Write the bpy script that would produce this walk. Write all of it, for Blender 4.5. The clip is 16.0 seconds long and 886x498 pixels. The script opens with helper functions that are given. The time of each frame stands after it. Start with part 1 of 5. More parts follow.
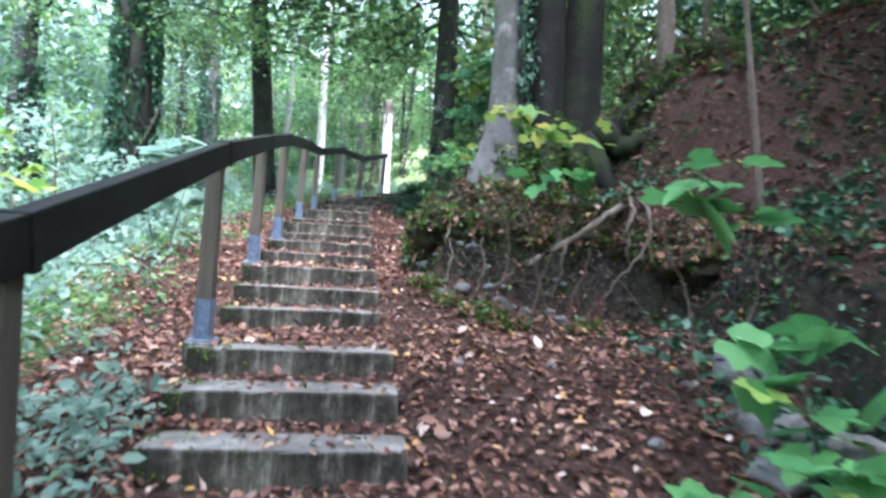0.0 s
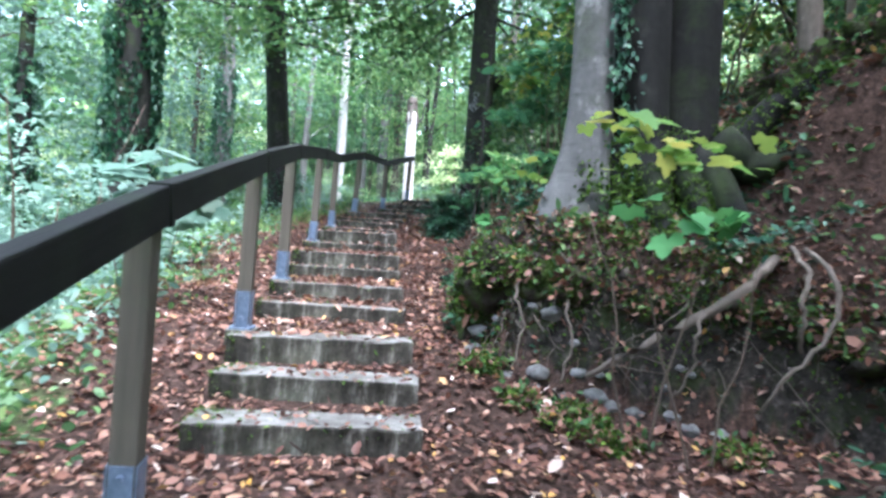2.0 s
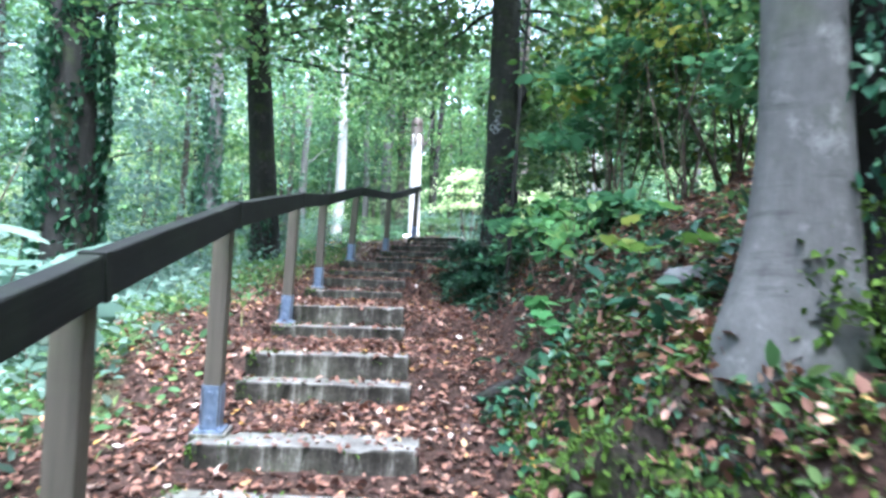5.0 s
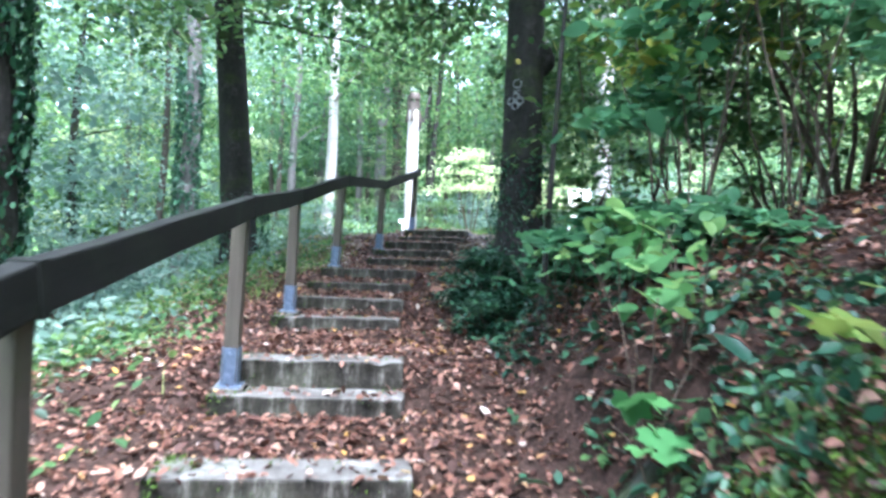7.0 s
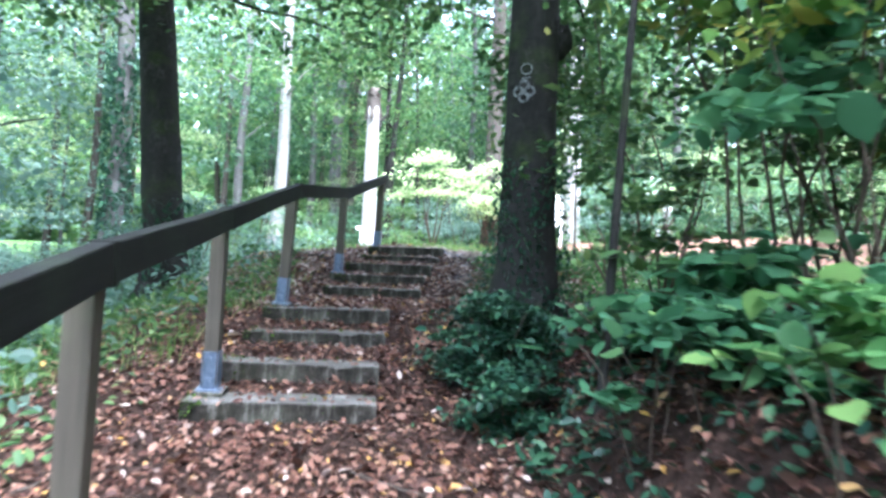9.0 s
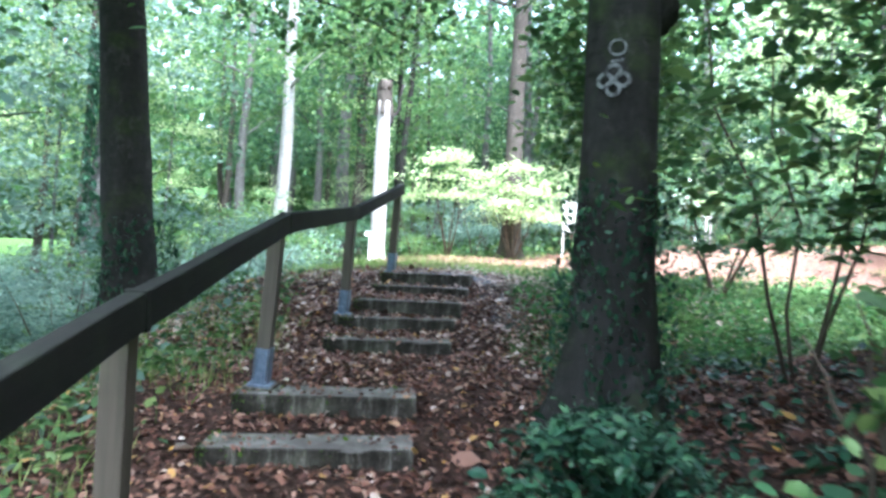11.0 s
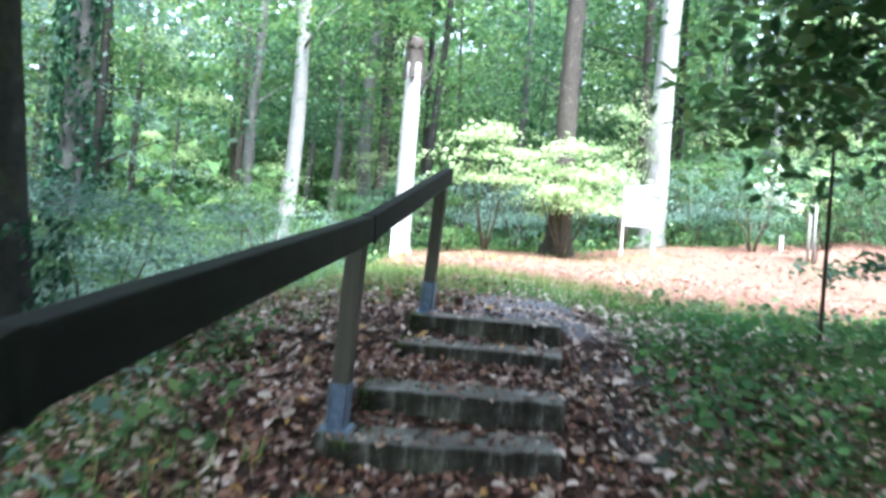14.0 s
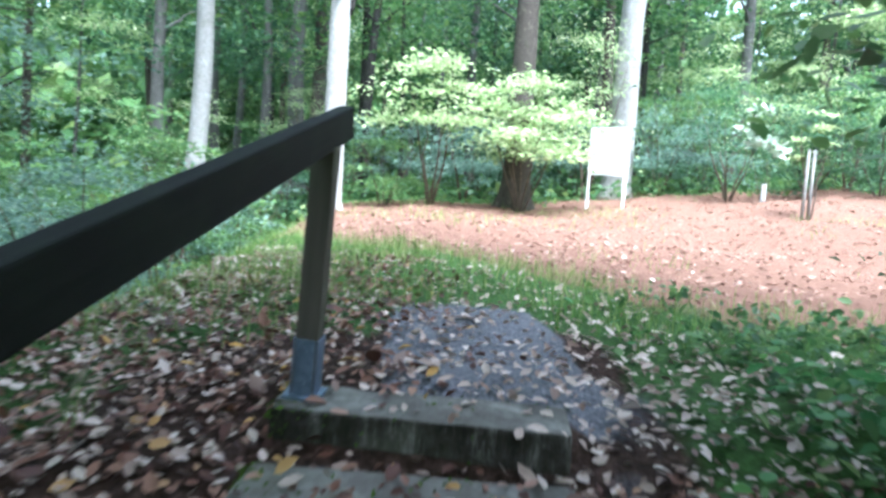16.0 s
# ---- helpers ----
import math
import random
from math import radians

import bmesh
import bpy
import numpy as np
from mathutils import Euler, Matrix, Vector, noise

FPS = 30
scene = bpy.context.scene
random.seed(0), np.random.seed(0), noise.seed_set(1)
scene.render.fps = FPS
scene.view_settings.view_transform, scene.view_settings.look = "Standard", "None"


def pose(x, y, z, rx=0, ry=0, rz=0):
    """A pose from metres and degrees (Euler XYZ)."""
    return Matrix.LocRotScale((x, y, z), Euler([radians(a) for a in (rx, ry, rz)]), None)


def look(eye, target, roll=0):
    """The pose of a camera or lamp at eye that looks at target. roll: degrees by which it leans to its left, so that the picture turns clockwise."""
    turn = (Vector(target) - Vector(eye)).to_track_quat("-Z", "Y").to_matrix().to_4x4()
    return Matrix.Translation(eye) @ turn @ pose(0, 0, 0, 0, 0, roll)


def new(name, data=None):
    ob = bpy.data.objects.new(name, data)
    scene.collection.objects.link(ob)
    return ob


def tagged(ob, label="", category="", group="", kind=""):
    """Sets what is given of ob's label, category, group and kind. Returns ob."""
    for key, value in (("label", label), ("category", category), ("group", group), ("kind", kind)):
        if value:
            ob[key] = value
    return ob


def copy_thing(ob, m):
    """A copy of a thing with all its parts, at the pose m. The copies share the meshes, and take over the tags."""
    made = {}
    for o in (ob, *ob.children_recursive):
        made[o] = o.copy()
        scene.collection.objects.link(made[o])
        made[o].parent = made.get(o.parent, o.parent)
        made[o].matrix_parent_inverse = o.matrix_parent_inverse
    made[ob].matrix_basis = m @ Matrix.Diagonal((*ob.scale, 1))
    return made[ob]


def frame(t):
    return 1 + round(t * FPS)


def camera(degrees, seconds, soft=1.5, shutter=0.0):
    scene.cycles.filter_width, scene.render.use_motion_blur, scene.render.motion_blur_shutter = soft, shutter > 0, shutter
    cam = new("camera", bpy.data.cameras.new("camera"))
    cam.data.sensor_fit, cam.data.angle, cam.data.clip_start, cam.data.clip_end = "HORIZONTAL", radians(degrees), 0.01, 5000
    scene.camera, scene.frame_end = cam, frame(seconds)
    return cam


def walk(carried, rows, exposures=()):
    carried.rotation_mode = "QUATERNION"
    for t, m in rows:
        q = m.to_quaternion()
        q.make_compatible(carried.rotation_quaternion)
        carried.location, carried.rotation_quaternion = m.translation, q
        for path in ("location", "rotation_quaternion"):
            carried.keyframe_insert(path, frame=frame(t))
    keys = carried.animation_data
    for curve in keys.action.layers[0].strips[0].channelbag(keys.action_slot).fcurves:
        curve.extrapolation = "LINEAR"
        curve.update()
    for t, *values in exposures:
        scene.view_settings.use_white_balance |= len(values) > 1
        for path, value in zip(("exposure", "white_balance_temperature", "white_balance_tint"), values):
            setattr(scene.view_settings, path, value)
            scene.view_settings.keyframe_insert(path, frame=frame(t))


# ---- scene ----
cam = camera(68.0, 16.0, soft=2.9, shutter=0.7)
# seconds, x, y, z, yaw, pitch, roll
PATH = [
    (0.0, 0.000, 0.000, 1.500, -6.47, 2.90, -2.65),
    (0.5, -0.019, 0.499, 1.622, -5.08, 3.46, -2.61),
    (1.0, -0.046, 1.016, 1.771, -3.33, 4.09, -2.62),
    (1.5, -0.120, 1.381, 1.890, -3.88, 3.65, -2.95),
    (2.0, -0.119, 1.764, 2.017, -4.73, 2.45, -3.08),
    (2.5, -0.106, 2.164, 2.137, -4.96, 1.20, -2.80),
    (3.0, -0.121, 2.598, 2.246, -4.84, 1.61, -2.50),
    (3.5, -0.148, 3.094, 2.292, -4.40, 4.40, -2.42),
    (4.0, -0.117, 3.470, 2.438, -3.96, 4.68, -1.76),
    (6.5, -0.147, 5.643, 3.027, -4.39, 2.36, -1.98),
    (7.0, -0.142, 6.184, 3.166, -4.54, 2.10, -1.75),
    (7.5, -0.191, 6.687, 3.256, -5.70, 2.26, -2.71),
    (8.0, -0.218, 7.134, 3.350, -6.84, 2.28, -2.80),
    (8.5, -0.224, 7.594, 3.466, -7.52, 2.07, -2.39),
    (9.0, -0.295, 8.184, 3.547, -8.70, 2.33, -2.34),
    (9.5, -0.293, 8.736, 3.653, -8.81, 2.44, -2.21),
    (10.0, -0.285, 9.263, 3.797, -8.56, 2.28, -1.80),
    (12.5, -0.350, 11.747, 4.225, -6.76, 0.14, -4.55),
    (13.0, -0.279, 12.490, 4.234, -5.97, -0.71, -4.09),
    (13.5, -0.290, 13.074, 4.343, -6.05, -1.04, -4.46),
    (14.0, -0.241, 13.657, 4.532, -6.15, -0.19, -4.28),
    (14.5, -0.138, 14.265, 4.601, -6.72, 2.76, -3.82),
    (15.0, -0.009, 14.970, 4.657, -7.90, 0.89, -3.63),
    (15.5, 0.103, 15.633, 4.769, -9.33, -3.39, -3.92),
    (16.0, 0.259, 16.297, 4.873, -10.60, -5.09, -3.78),
]
walk(cam, [(t, pose(x, y, z, 90 + pitch, roll, yaw)) for t, x, y, z, yaw, pitch, roll in PATH],
     exposures=[(0.0, 3.7, 5300, 19), (2.0, 3.64, 5250, 17), (4.0, 3.74, 5150, 15), (8.0, 3.78, 5150, 17), (10.0, 3.78, 5200, 16), (12.5, 3.36, 5350, 12), (13.5, 3.48, 5350, 12), (16.0, 3.06, 5150, 8)])

# ---- light: overcast daylight through the canopy ----
world = bpy.data.worlds.new("overcast_sky")
scene.world = world
world.use_nodes = True
wn = world.node_tree.nodes
wl = world.node_tree.links
sky = wn.new("ShaderNodeTexSky")
sky.sky_type = "NISHITA"
sky.sun_disc = False
sky.sun_elevation = radians(66)
sky.sun_rotation = radians(165)
sky.dust_density = 4.0
sky.air_density = 1.0
haze = wn.new("ShaderNodeHueSaturation")
haze.inputs["Saturation"].default_value = 0.45
wl.new(sky.outputs[0], haze.inputs["Color"])
wl.new(haze.outputs[0], wn["Background"].inputs[0])
wn["Background"].inputs[1].default_value = 0.15
sun = new("sun", bpy.data.lights.new("sun", "SUN"))
sun.data.energy = 2.6
sun.data.angle = radians(25)
sun.data.color = (1.0, 0.96, 0.9)
sun.matrix_world = look((0, 0, 0), (-math.cos(radians(66)) * math.sin(radians(165)), -math.cos(radians(66)) * math.cos(radians(165)), -math.sin(radians(66))))


# ---- materials ----
class Mat:
    """A procedural material: a node tree with short helpers."""

    def __init__(self, name, rough=0.8):
        self.m = bpy.data.materials.new(name)
        self.m.use_nodes = True
        self.n, self.l = self.m.node_tree.nodes, self.m.node_tree.links
        self.b = self.n["Principled BSDF"]
        self.b.inputs["Roughness"].default_value = rough
        self.b.inputs["Specular IOR Level"].default_value = 0.25 if rough < 0.6 else 0.12
        self.co = self.n.new("ShaderNodeTexCoord").outputs["Object"]

    def noise(self, scale, detail=4.0, rough=0.6, stretch=None):
        t = self.n.new("ShaderNodeTexNoise")
        t.inputs["Scale"].default_value = scale
        t.inputs["Detail"].default_value = detail
        t.inputs["Roughness"].default_value = rough
        if stretch:
            mp = self.n.new("ShaderNodeMapping")
            mp.inputs["Scale"].default_value = stretch
            self.l.new(self.co, mp.inputs[0])
            self.l.new(mp.outputs[0], t.inputs["Vector"])
        else:
            self.l.new(self.co, t.inputs["Vector"])
        return t.outputs[0]

    def ramp(self, src, stops):
        r = self.n.new("ShaderNodeValToRGB")
        el = r.color_ramp.elements
        while len(el) < len(stops):
            el.new(0.5)
        for e, (p, c) in zip(el, stops):
            e.position, e.color = p, (*c, 1.0) if len(c) == 3 else c
        self.l.new(src, r.inputs[0])
        return r.outputs[0]

    def mix(self, fac, a, b, kind="MIX"):
        x = self.n.new("ShaderNodeMix")
        x.data_type = "RGBA"
        x.blend_type = kind
        for sock, v in ((x.inputs[0], fac), (x.inputs[6], a), (x.inputs[7], b)):
            if isinstance(v, (int, float)):
                sock.default_value = v
            elif isinstance(v, tuple):
                sock.default_value = (*v, 1.0)
            else:
                self.l.new(v, sock)
        return x.outputs[2]

    def attr(self, name):
        a = self.n.new("ShaderNodeAttribute")
        a.attribute_name = name
        return a

    def island(self):
        return self.n.new("ShaderNodeNewGeometry").outputs["Random Per Island"]

    def bump(self, src, strength, dist=0.02):
        b = self.n.new("ShaderNodeBump")
        b.inputs["Strength"].default_value = strength
        b.inputs["Distance"].default_value = dist
        self.l.new(src, b.inputs["Height"])
        self.l.new(b.outputs[0], self.b.inputs["Normal"])

    def color(self, src):
        if isinstance(src, tuple):
            self.b.inputs["Base Color"].default_value = (*src, 1.0)
        else:
            self.l.new(src, self.b.inputs["Base Color"])
        return self


def leaf_mat(name, stops, translucent=0.45, rough=0.45):
    """Leaves: colour varies from leaf to leaf, and light shines through."""
    k = Mat(name, rough)
    c = k.ramp(k.island(), stops)
    c = k.mix(0.25, c, k.ramp(k.noise(0.7, 3), [(0.3, (0.5, 0.5, 0.5)), (0.7, (1, 1, 1))]), "MULTIPLY")
    k.color(c)
    tr = k.n.new("ShaderNodeBsdfTranslucent")
    k.l.new(c, tr.inputs[0])
    ms = k.n.new("ShaderNodeMixShader")
    ms.inputs[0].default_value = translucent
    k.l.new(k.b.outputs[0], ms.inputs[1])
    k.l.new(tr.outputs[0], ms.inputs[2])
    k.l.new(ms.outputs[0], k.n["Material Output"].inputs[0])
    return k.m


def bark_mat(name, dark, light, moss=(0.05, 0.08, 0.02), moss_amount=0.35, furrow=6.0):
    k = Mat(name, 0.9)
    big = k.noise(1.3, 5, 0.65)
    fine = k.noise(furrow, 8, 0.7, (1, 1, 0.22))
    c = k.mix(fine, dark, light)
    c = k.mix(k.ramp(big, [(0.62 - 0.25 * moss_amount, (0, 0, 0)), (0.8 - 0.2 * moss_amount, (1, 1, 1))]), c, moss)
    pale = tuple(min(0.6, 1.7 * v) for v in light)
    c = k.mix(k.ramp(k.noise(5.5, 6, 0.7, (1, 1, 0.7)), [(0.56, (0, 0, 0)), (0.68, (0.55, 0.55, 0.55))]), c, pale)
    c = k.mix(k.ramp(k.noise(3.0, 4, 0.6, (1, 1, 5.0)), [(0.60, (0, 0, 0)), (0.72, (0.6, 0.6, 0.6))]), c, dark)
    k.color(k.mix(0.5, c, k.ramp(k.noise(14, 6), [(0.3, (0.35, 0.35, 0.35)), (0.7, (1, 1, 1))]), "MULTIPLY"))
    k.bump(fine, 0.8, 0.03)
    return k.m


GREEN = leaf_mat("green_leaf", [(0.0, (0.045, 0.10, 0.04)), (0.4, (0.075, 0.155, 0.052)), (0.75, (0.115, 0.21, 0.068)), (1.0, (0.19, 0.265, 0.085))])
DEEP = leaf_mat("deep_green_leaf", [(0.0, (0.03, 0.07, 0.04)), (0.5, (0.055, 0.12, 0.06)), (1.0, (0.09, 0.17, 0.075))])
# pale bluish tint puts the haze of the slope into the leaf colour
BLUE = leaf_mat("hazy_green_leaf", [(0.0, (0.10, 0.175, 0.13)), (0.5, (0.155, 0.245, 0.187)), (1.0, (0.235, 0.325, 0.25))], 0.5)
LIME = leaf_mat("pale_green_leaf", [(0.0, (0.22, 0.34, 0.13)), (0.6, (0.40, 0.50, 0.24)), (1.0, (0.58, 0.63, 0.38))], 0.5)
YELLOW = leaf_mat("yellowing_leaf", [(0.0, (0.10, 0.22, 0.04)), (0.5, (0.20, 0.29, 0.06)), (1.0, (0.42, 0.38, 0.08))], 0.45)
IVY = leaf_mat("ivy_leaf", [(0.0, (0.015, 0.05, 0.03)), (0.6, (0.03, 0.09, 0.045)), (1.0, (0.07, 0.15, 0.07))], 0.15, 0.35)
MAPLE = leaf_mat("maple_leaf", [(0.0, (0.07, 0.21, 0.07)), (0.7, (0.13, 0.32, 0.10)), (1.0, (0.26, 0.38, 0.08))], 0.4)
LITTER = leaf_mat("fallen_leaf", [(0.0, (0.042, 0.020, 0.014)), (0.3, (0.10, 0.044, 0.030)), (0.55, (0.175, 0.082, 0.052)), (0.80, (0.235, 0.122, 0.082)), (0.95, (0.36, 0.225, 0.16)), (1.0, (0.50, 0.29, 0.06))], 0.12, 0.55)
PALE_LITTER = leaf_mat("bleached_fallen_leaf", [(0.0, (0.20, 0.125, 0.095)), (0.5, (0.42, 0.32, 0.26)), (1.0, (0.62, 0.52, 0.45))], 0.1, 0.5)
RUST = leaf_mat("rust_fallen_leaf", [(0.0, (0.10, 0.052, 0.036)), (0.5, (0.215, 0.12, 0.086)), (1.0, (0.37, 0.25, 0.19))], 0.1, 0.6)
GRASS = leaf_mat("grass_blade", [(0.0, (0.10, 0.20, 0.04)), (0.6, (0.20, 0.33, 0.08)), (1.0, (0.42, 0.46, 0.18))], 0.35, 0.5)
CRUMB = leaf_mat("soil_crumb", [(0.0, (0.02, 0.016, 0.012)), (0.6, (0.06, 0.048, 0.038)), (1.0, (0.15, 0.125, 0.10))], 0.0, 0.95)
HAZEL = leaf_mat("hazel_leaf", [(0.0, (0.045, 0.125, 0.06)), (0.5, (0.08, 0.20, 0.095)), (0.9, (0.12, 0.27, 0.12)), (1.0, (0.20, 0.33, 0.10))], 0.4)
BRIGHT = leaf_mat("bright_hazel_leaf", [(0.0, (0.07, 0.18, 0.065)), (0.6, (0.12, 0.27, 0.085)), (1.0, (0.20, 0.33, 0.10))], 0.5)
PALE_LEAF = leaf_mat("pale_leaf", [(0.0, (0.35, 0.45, 0.33)), (1.0, (0.62, 0.68, 0.58))], 0.4)
MOSS = leaf_mat("moss", [(0.0, (0.03, 0.06, 0.010)), (0.6, (0.06, 0.105, 0.016)), (1.0, (0.10, 0.16, 0.025))], 0.1, 0.9)

BARK_DARK = bark_mat("dark_bark", (0.010, 0.0098, 0.009), (0.058, 0.055, 0.048))
BARK_BROWN = bark_mat("brown_bark", (0.032, 0.028, 0.023), (0.12, 0.105, 0.085), moss_amount=0.15)
BARK_GREY = bark_mat("grey_beech_bark", (0.05, 0.048, 0.044), (0.175, 0.172, 0.16), moss_amount=0.3, furrow=3.5)
# beech bark darkened: shade put into the colour of rear stems and roots
BARK_SHADE = bark_mat("shaded_beech_bark", (0.006, 0.006, 0.005), (0.024, 0.023, 0.020), moss=(0.03, 0.045, 0.012), moss_amount=0.4, furrow=3.0)
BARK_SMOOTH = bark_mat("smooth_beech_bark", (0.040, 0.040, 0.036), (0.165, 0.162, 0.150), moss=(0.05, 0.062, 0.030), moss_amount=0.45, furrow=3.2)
BARK_PALE = bark_mat("pale_bark", (0.22, 0.21, 0.19), (0.43, 0.42, 0.395), moss=(0.18, 0.17, 0.14), moss_amount=0.1, furrow=2.0)
BARK_MOSSY = bark_mat("mossy_bark", (0.03, 0.025, 0.018), (0.12, 0.10, 0.07), moss=(0.016, 0.030, 0.006), moss_amount=0.9)
TWIG = bark_mat("twig_bark", (0.05, 0.04, 0.03), (0.16, 0.12, 0.09), moss_amount=0.1)
ROOT = bark_mat("root_bark", (0.05, 0.04, 0.03), (0.22, 0.18, 0.145), moss_amount=0.1)


def concrete():
    k = Mat("weathered_concrete", 0.9)
    c = k.ramp(k.noise(3.0, 6, 0.7), [(0.3, (0.055, 0.05, 0.042)), (0.5, (0.14, 0.132, 0.115)), (0.72, (0.34, 0.33, 0.30))])
    # stains and runs on upright faces, dark enough to shade the fronts too
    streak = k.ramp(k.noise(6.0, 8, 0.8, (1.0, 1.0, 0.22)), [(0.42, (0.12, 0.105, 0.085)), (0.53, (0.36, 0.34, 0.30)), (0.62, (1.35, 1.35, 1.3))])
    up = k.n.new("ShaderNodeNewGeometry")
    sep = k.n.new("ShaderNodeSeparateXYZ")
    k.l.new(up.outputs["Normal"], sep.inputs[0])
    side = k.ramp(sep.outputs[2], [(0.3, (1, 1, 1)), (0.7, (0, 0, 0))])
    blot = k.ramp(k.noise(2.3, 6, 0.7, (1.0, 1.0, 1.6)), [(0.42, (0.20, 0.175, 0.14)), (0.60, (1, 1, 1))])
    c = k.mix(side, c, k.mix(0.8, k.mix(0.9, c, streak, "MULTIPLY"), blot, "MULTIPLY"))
    c = k.mix(k.ramp(k.noise(1.7, 5), [(0.5, (0, 0, 0)), (0.66, (0.6, 0.6, 0.6))]), c, (0.065, 0.07, 0.04))
    k.color(k.mix(0.4, c, k.ramp(k.noise(60, 3), [(0.3, (0.5, 0.5, 0.5)), (0.7, (1, 1, 1))]), "MULTIPLY"))
    k.bump(k.noise(45, 6, 0.7), 0.5, 0.008)
    return k.m


def wood(name, dark, light, green=(0.10, 0.11, 0.06)):
    k = Mat(name, 0.8)
    g = k.noise(9.0, 8, 0.7, (2.0, 2.0, 0.12))
    c = k.mix(g, dark, light)
    c = k.mix(k.ramp(k.noise(2.2, 4), [(0.5, (0, 0, 0)), (0.72, (0.7, 0.7, 0.7))]), c, green)
    k.color(c)
    k.bump(g, 0.5, 0.006)
    return k.m


def rail_wood():
    k = Mat("dark_weathered_rail_wood", 0.75)
    g = k.noise(9.0, 8, 0.7, (2.0, 0.12, 2.0))
    c = k.mix(g, (0.005, 0.0055, 0.005), (0.020, 0.021, 0.018))
    c = k.mix(k.ramp(k.noise(2.2, 4), [(0.5, (0, 0, 0)), (0.72, (0.7, 0.7, 0.7))]), c, (0.022, 0.030, 0.018))
    k.color(c)
    k.bump(g, 0.5, 0.006)
    return k.m


SOD = Mat("turf_soil", 0.95)
SOD.color(SOD.mix(SOD.ramp(SOD.noise(4, 5), [(0.45, (0, 0, 0)), (0.6, (1, 1, 1))]), SOD.ramp(SOD.noise(30, 6, 0.75), [(0.3, (0.012, 0.01, 0.008)), (0.6, (0.045, 0.036, 0.028)), (0.8, (0.12, 0.10, 0.08))]), SOD.ramp(SOD.noise(50, 4), [(0.3, (0.02, 0.035, 0.008)), (0.7, (0.07, 0.11, 0.02))])))
SOD.bump(SOD.noise(40, 6, 0.75), 1.0, 0.03)
SOD = SOD.m
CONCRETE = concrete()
POST_WOOD = wood("grey_weathered_post_wood", (0.040, 0.036, 0.027), (0.140, 0.122, 0.092))
RAIL_WOOD = rail_wood()
STEEL = Mat("galvanised_steel", 0.42)
STEEL.b.inputs["Metallic"].default_value = 0.4
STEEL.color(STEEL.ramp(STEEL.noise(25, 4), [(0.3, (0.10, 0.135, 0.19)), (0.7, (0.20, 0.25, 0.33))]))
STEEL = STEEL.m
PANEL = Mat("white_board_face", 0.35)
PANEL.color(PANEL.ramp(PANEL.noise(3, 3), [(0.3, (0.72, 0.74, 0.74)), (0.7, (0.82, 0.83, 0.82))]))
PANEL = PANEL.m
PAINT = Mat("white_paint_mark", 0.7)
PAINT.color(PAINT.ramp(PAINT.noise(30, 5), [(0.35, (0.05, 0.05, 0.048)), (0.6, (0.24, 0.245, 0.235))]))
PAINT = PAINT.m
STONE = Mat("grey_stone", 0.9)
STONE.color(STONE.ramp(STONE.noise(5, 7, 0.7), [(0.3, (0.04, 0.039, 0.036)), (0.5, (0.14, 0.137, 0.128)), (0.72, (0.27, 0.265, 0.25))]))
STONE.bump(STONE.noise(12, 7, 0.7), 0.8, 0.03)
STONE = STONE.m


def ground_mat():
    """Forest floor; the attribute 'cover' holds what covers it: red bare soil, green green growth, blue rusty litter; alpha gravel."""
    k = Mat("forest_floor", 0.95)
    cov = k.attr("cover")
    sep = k.n.new("ShaderNodeSeparateColor")
    k.l.new(cov.outputs["Color"], sep.inputs[0])
    n1, n2 = k.noise(22, 6, 0.75), k.noise(2.0, 5, 0.6)
    # darkened so the gaps between the loose leaves look shaded
    litter = k.ramp(n1, [(0.28, (0.010, 0.007, 0.006)), (0.45, (0.032, 0.02, 0.015)), (0.6, (0.075, 0.045, 0.033)), (0.75, (0.15, 0.10, 0.075))])
    soil = k.ramp(n1, [(0.3, (0.008, 0.007, 0.006)), (0.55, (0.034, 0.029, 0.024)), (0.75, (0.12, 0.105, 0.088))])
    soil = k.mix(k.ramp(k.noise(5.0, 6, 0.7), [(0.52, (0, 0, 0)), (0.62, (0.8, 0.8, 0.8))]), soil, (0.028, 0.036, 0.012))
    green = k.ramp(n1, [(0.3, (0.02, 0.035, 0.012)), (0.6, (0.06, 0.12, 0.03)), (0.8, (0.13, 0.20, 0.06))])
    rust = k.ramp(n1, [(0.3, (0.08, 0.043, 0.029)), (0.6, (0.175, 0.10, 0.07)), (0.8, (0.29, 0.20, 0.15))])
    gravel = k.ramp(k.noise(45, 5, 0.7), [(0.3, (0.045, 0.045, 0.05)), (0.5, (0.15, 0.15, 0.165)), (0.7, (0.32, 0.32, 0.34))])

    def edge(v):
        mt = k.n.new("ShaderNodeMath")
        mt.operation = "MULTIPLY_ADD"
        k.l.new(n2, mt.inputs[0])
        mt.inputs[1].default_value = 0.7
        k.l.new(v, mt.inputs[2])
        return k.ramp(mt.outputs[0], [(0.62, (0, 0, 0)), (0.82, (1, 1, 1))])

    c = k.mix(edge(sep.outputs[0]), litter, soil)
    c = k.mix(edge(sep.outputs[1]), c, green)
    c = k.mix(edge(sep.outputs[2]), c, rust)
    c = k.mix(edge(cov.outputs["Alpha"]), c, gravel)
    k.color(c)
    k.bump(n1, 0.9, 0.04)
    return k.m


GROUND = ground_mat()

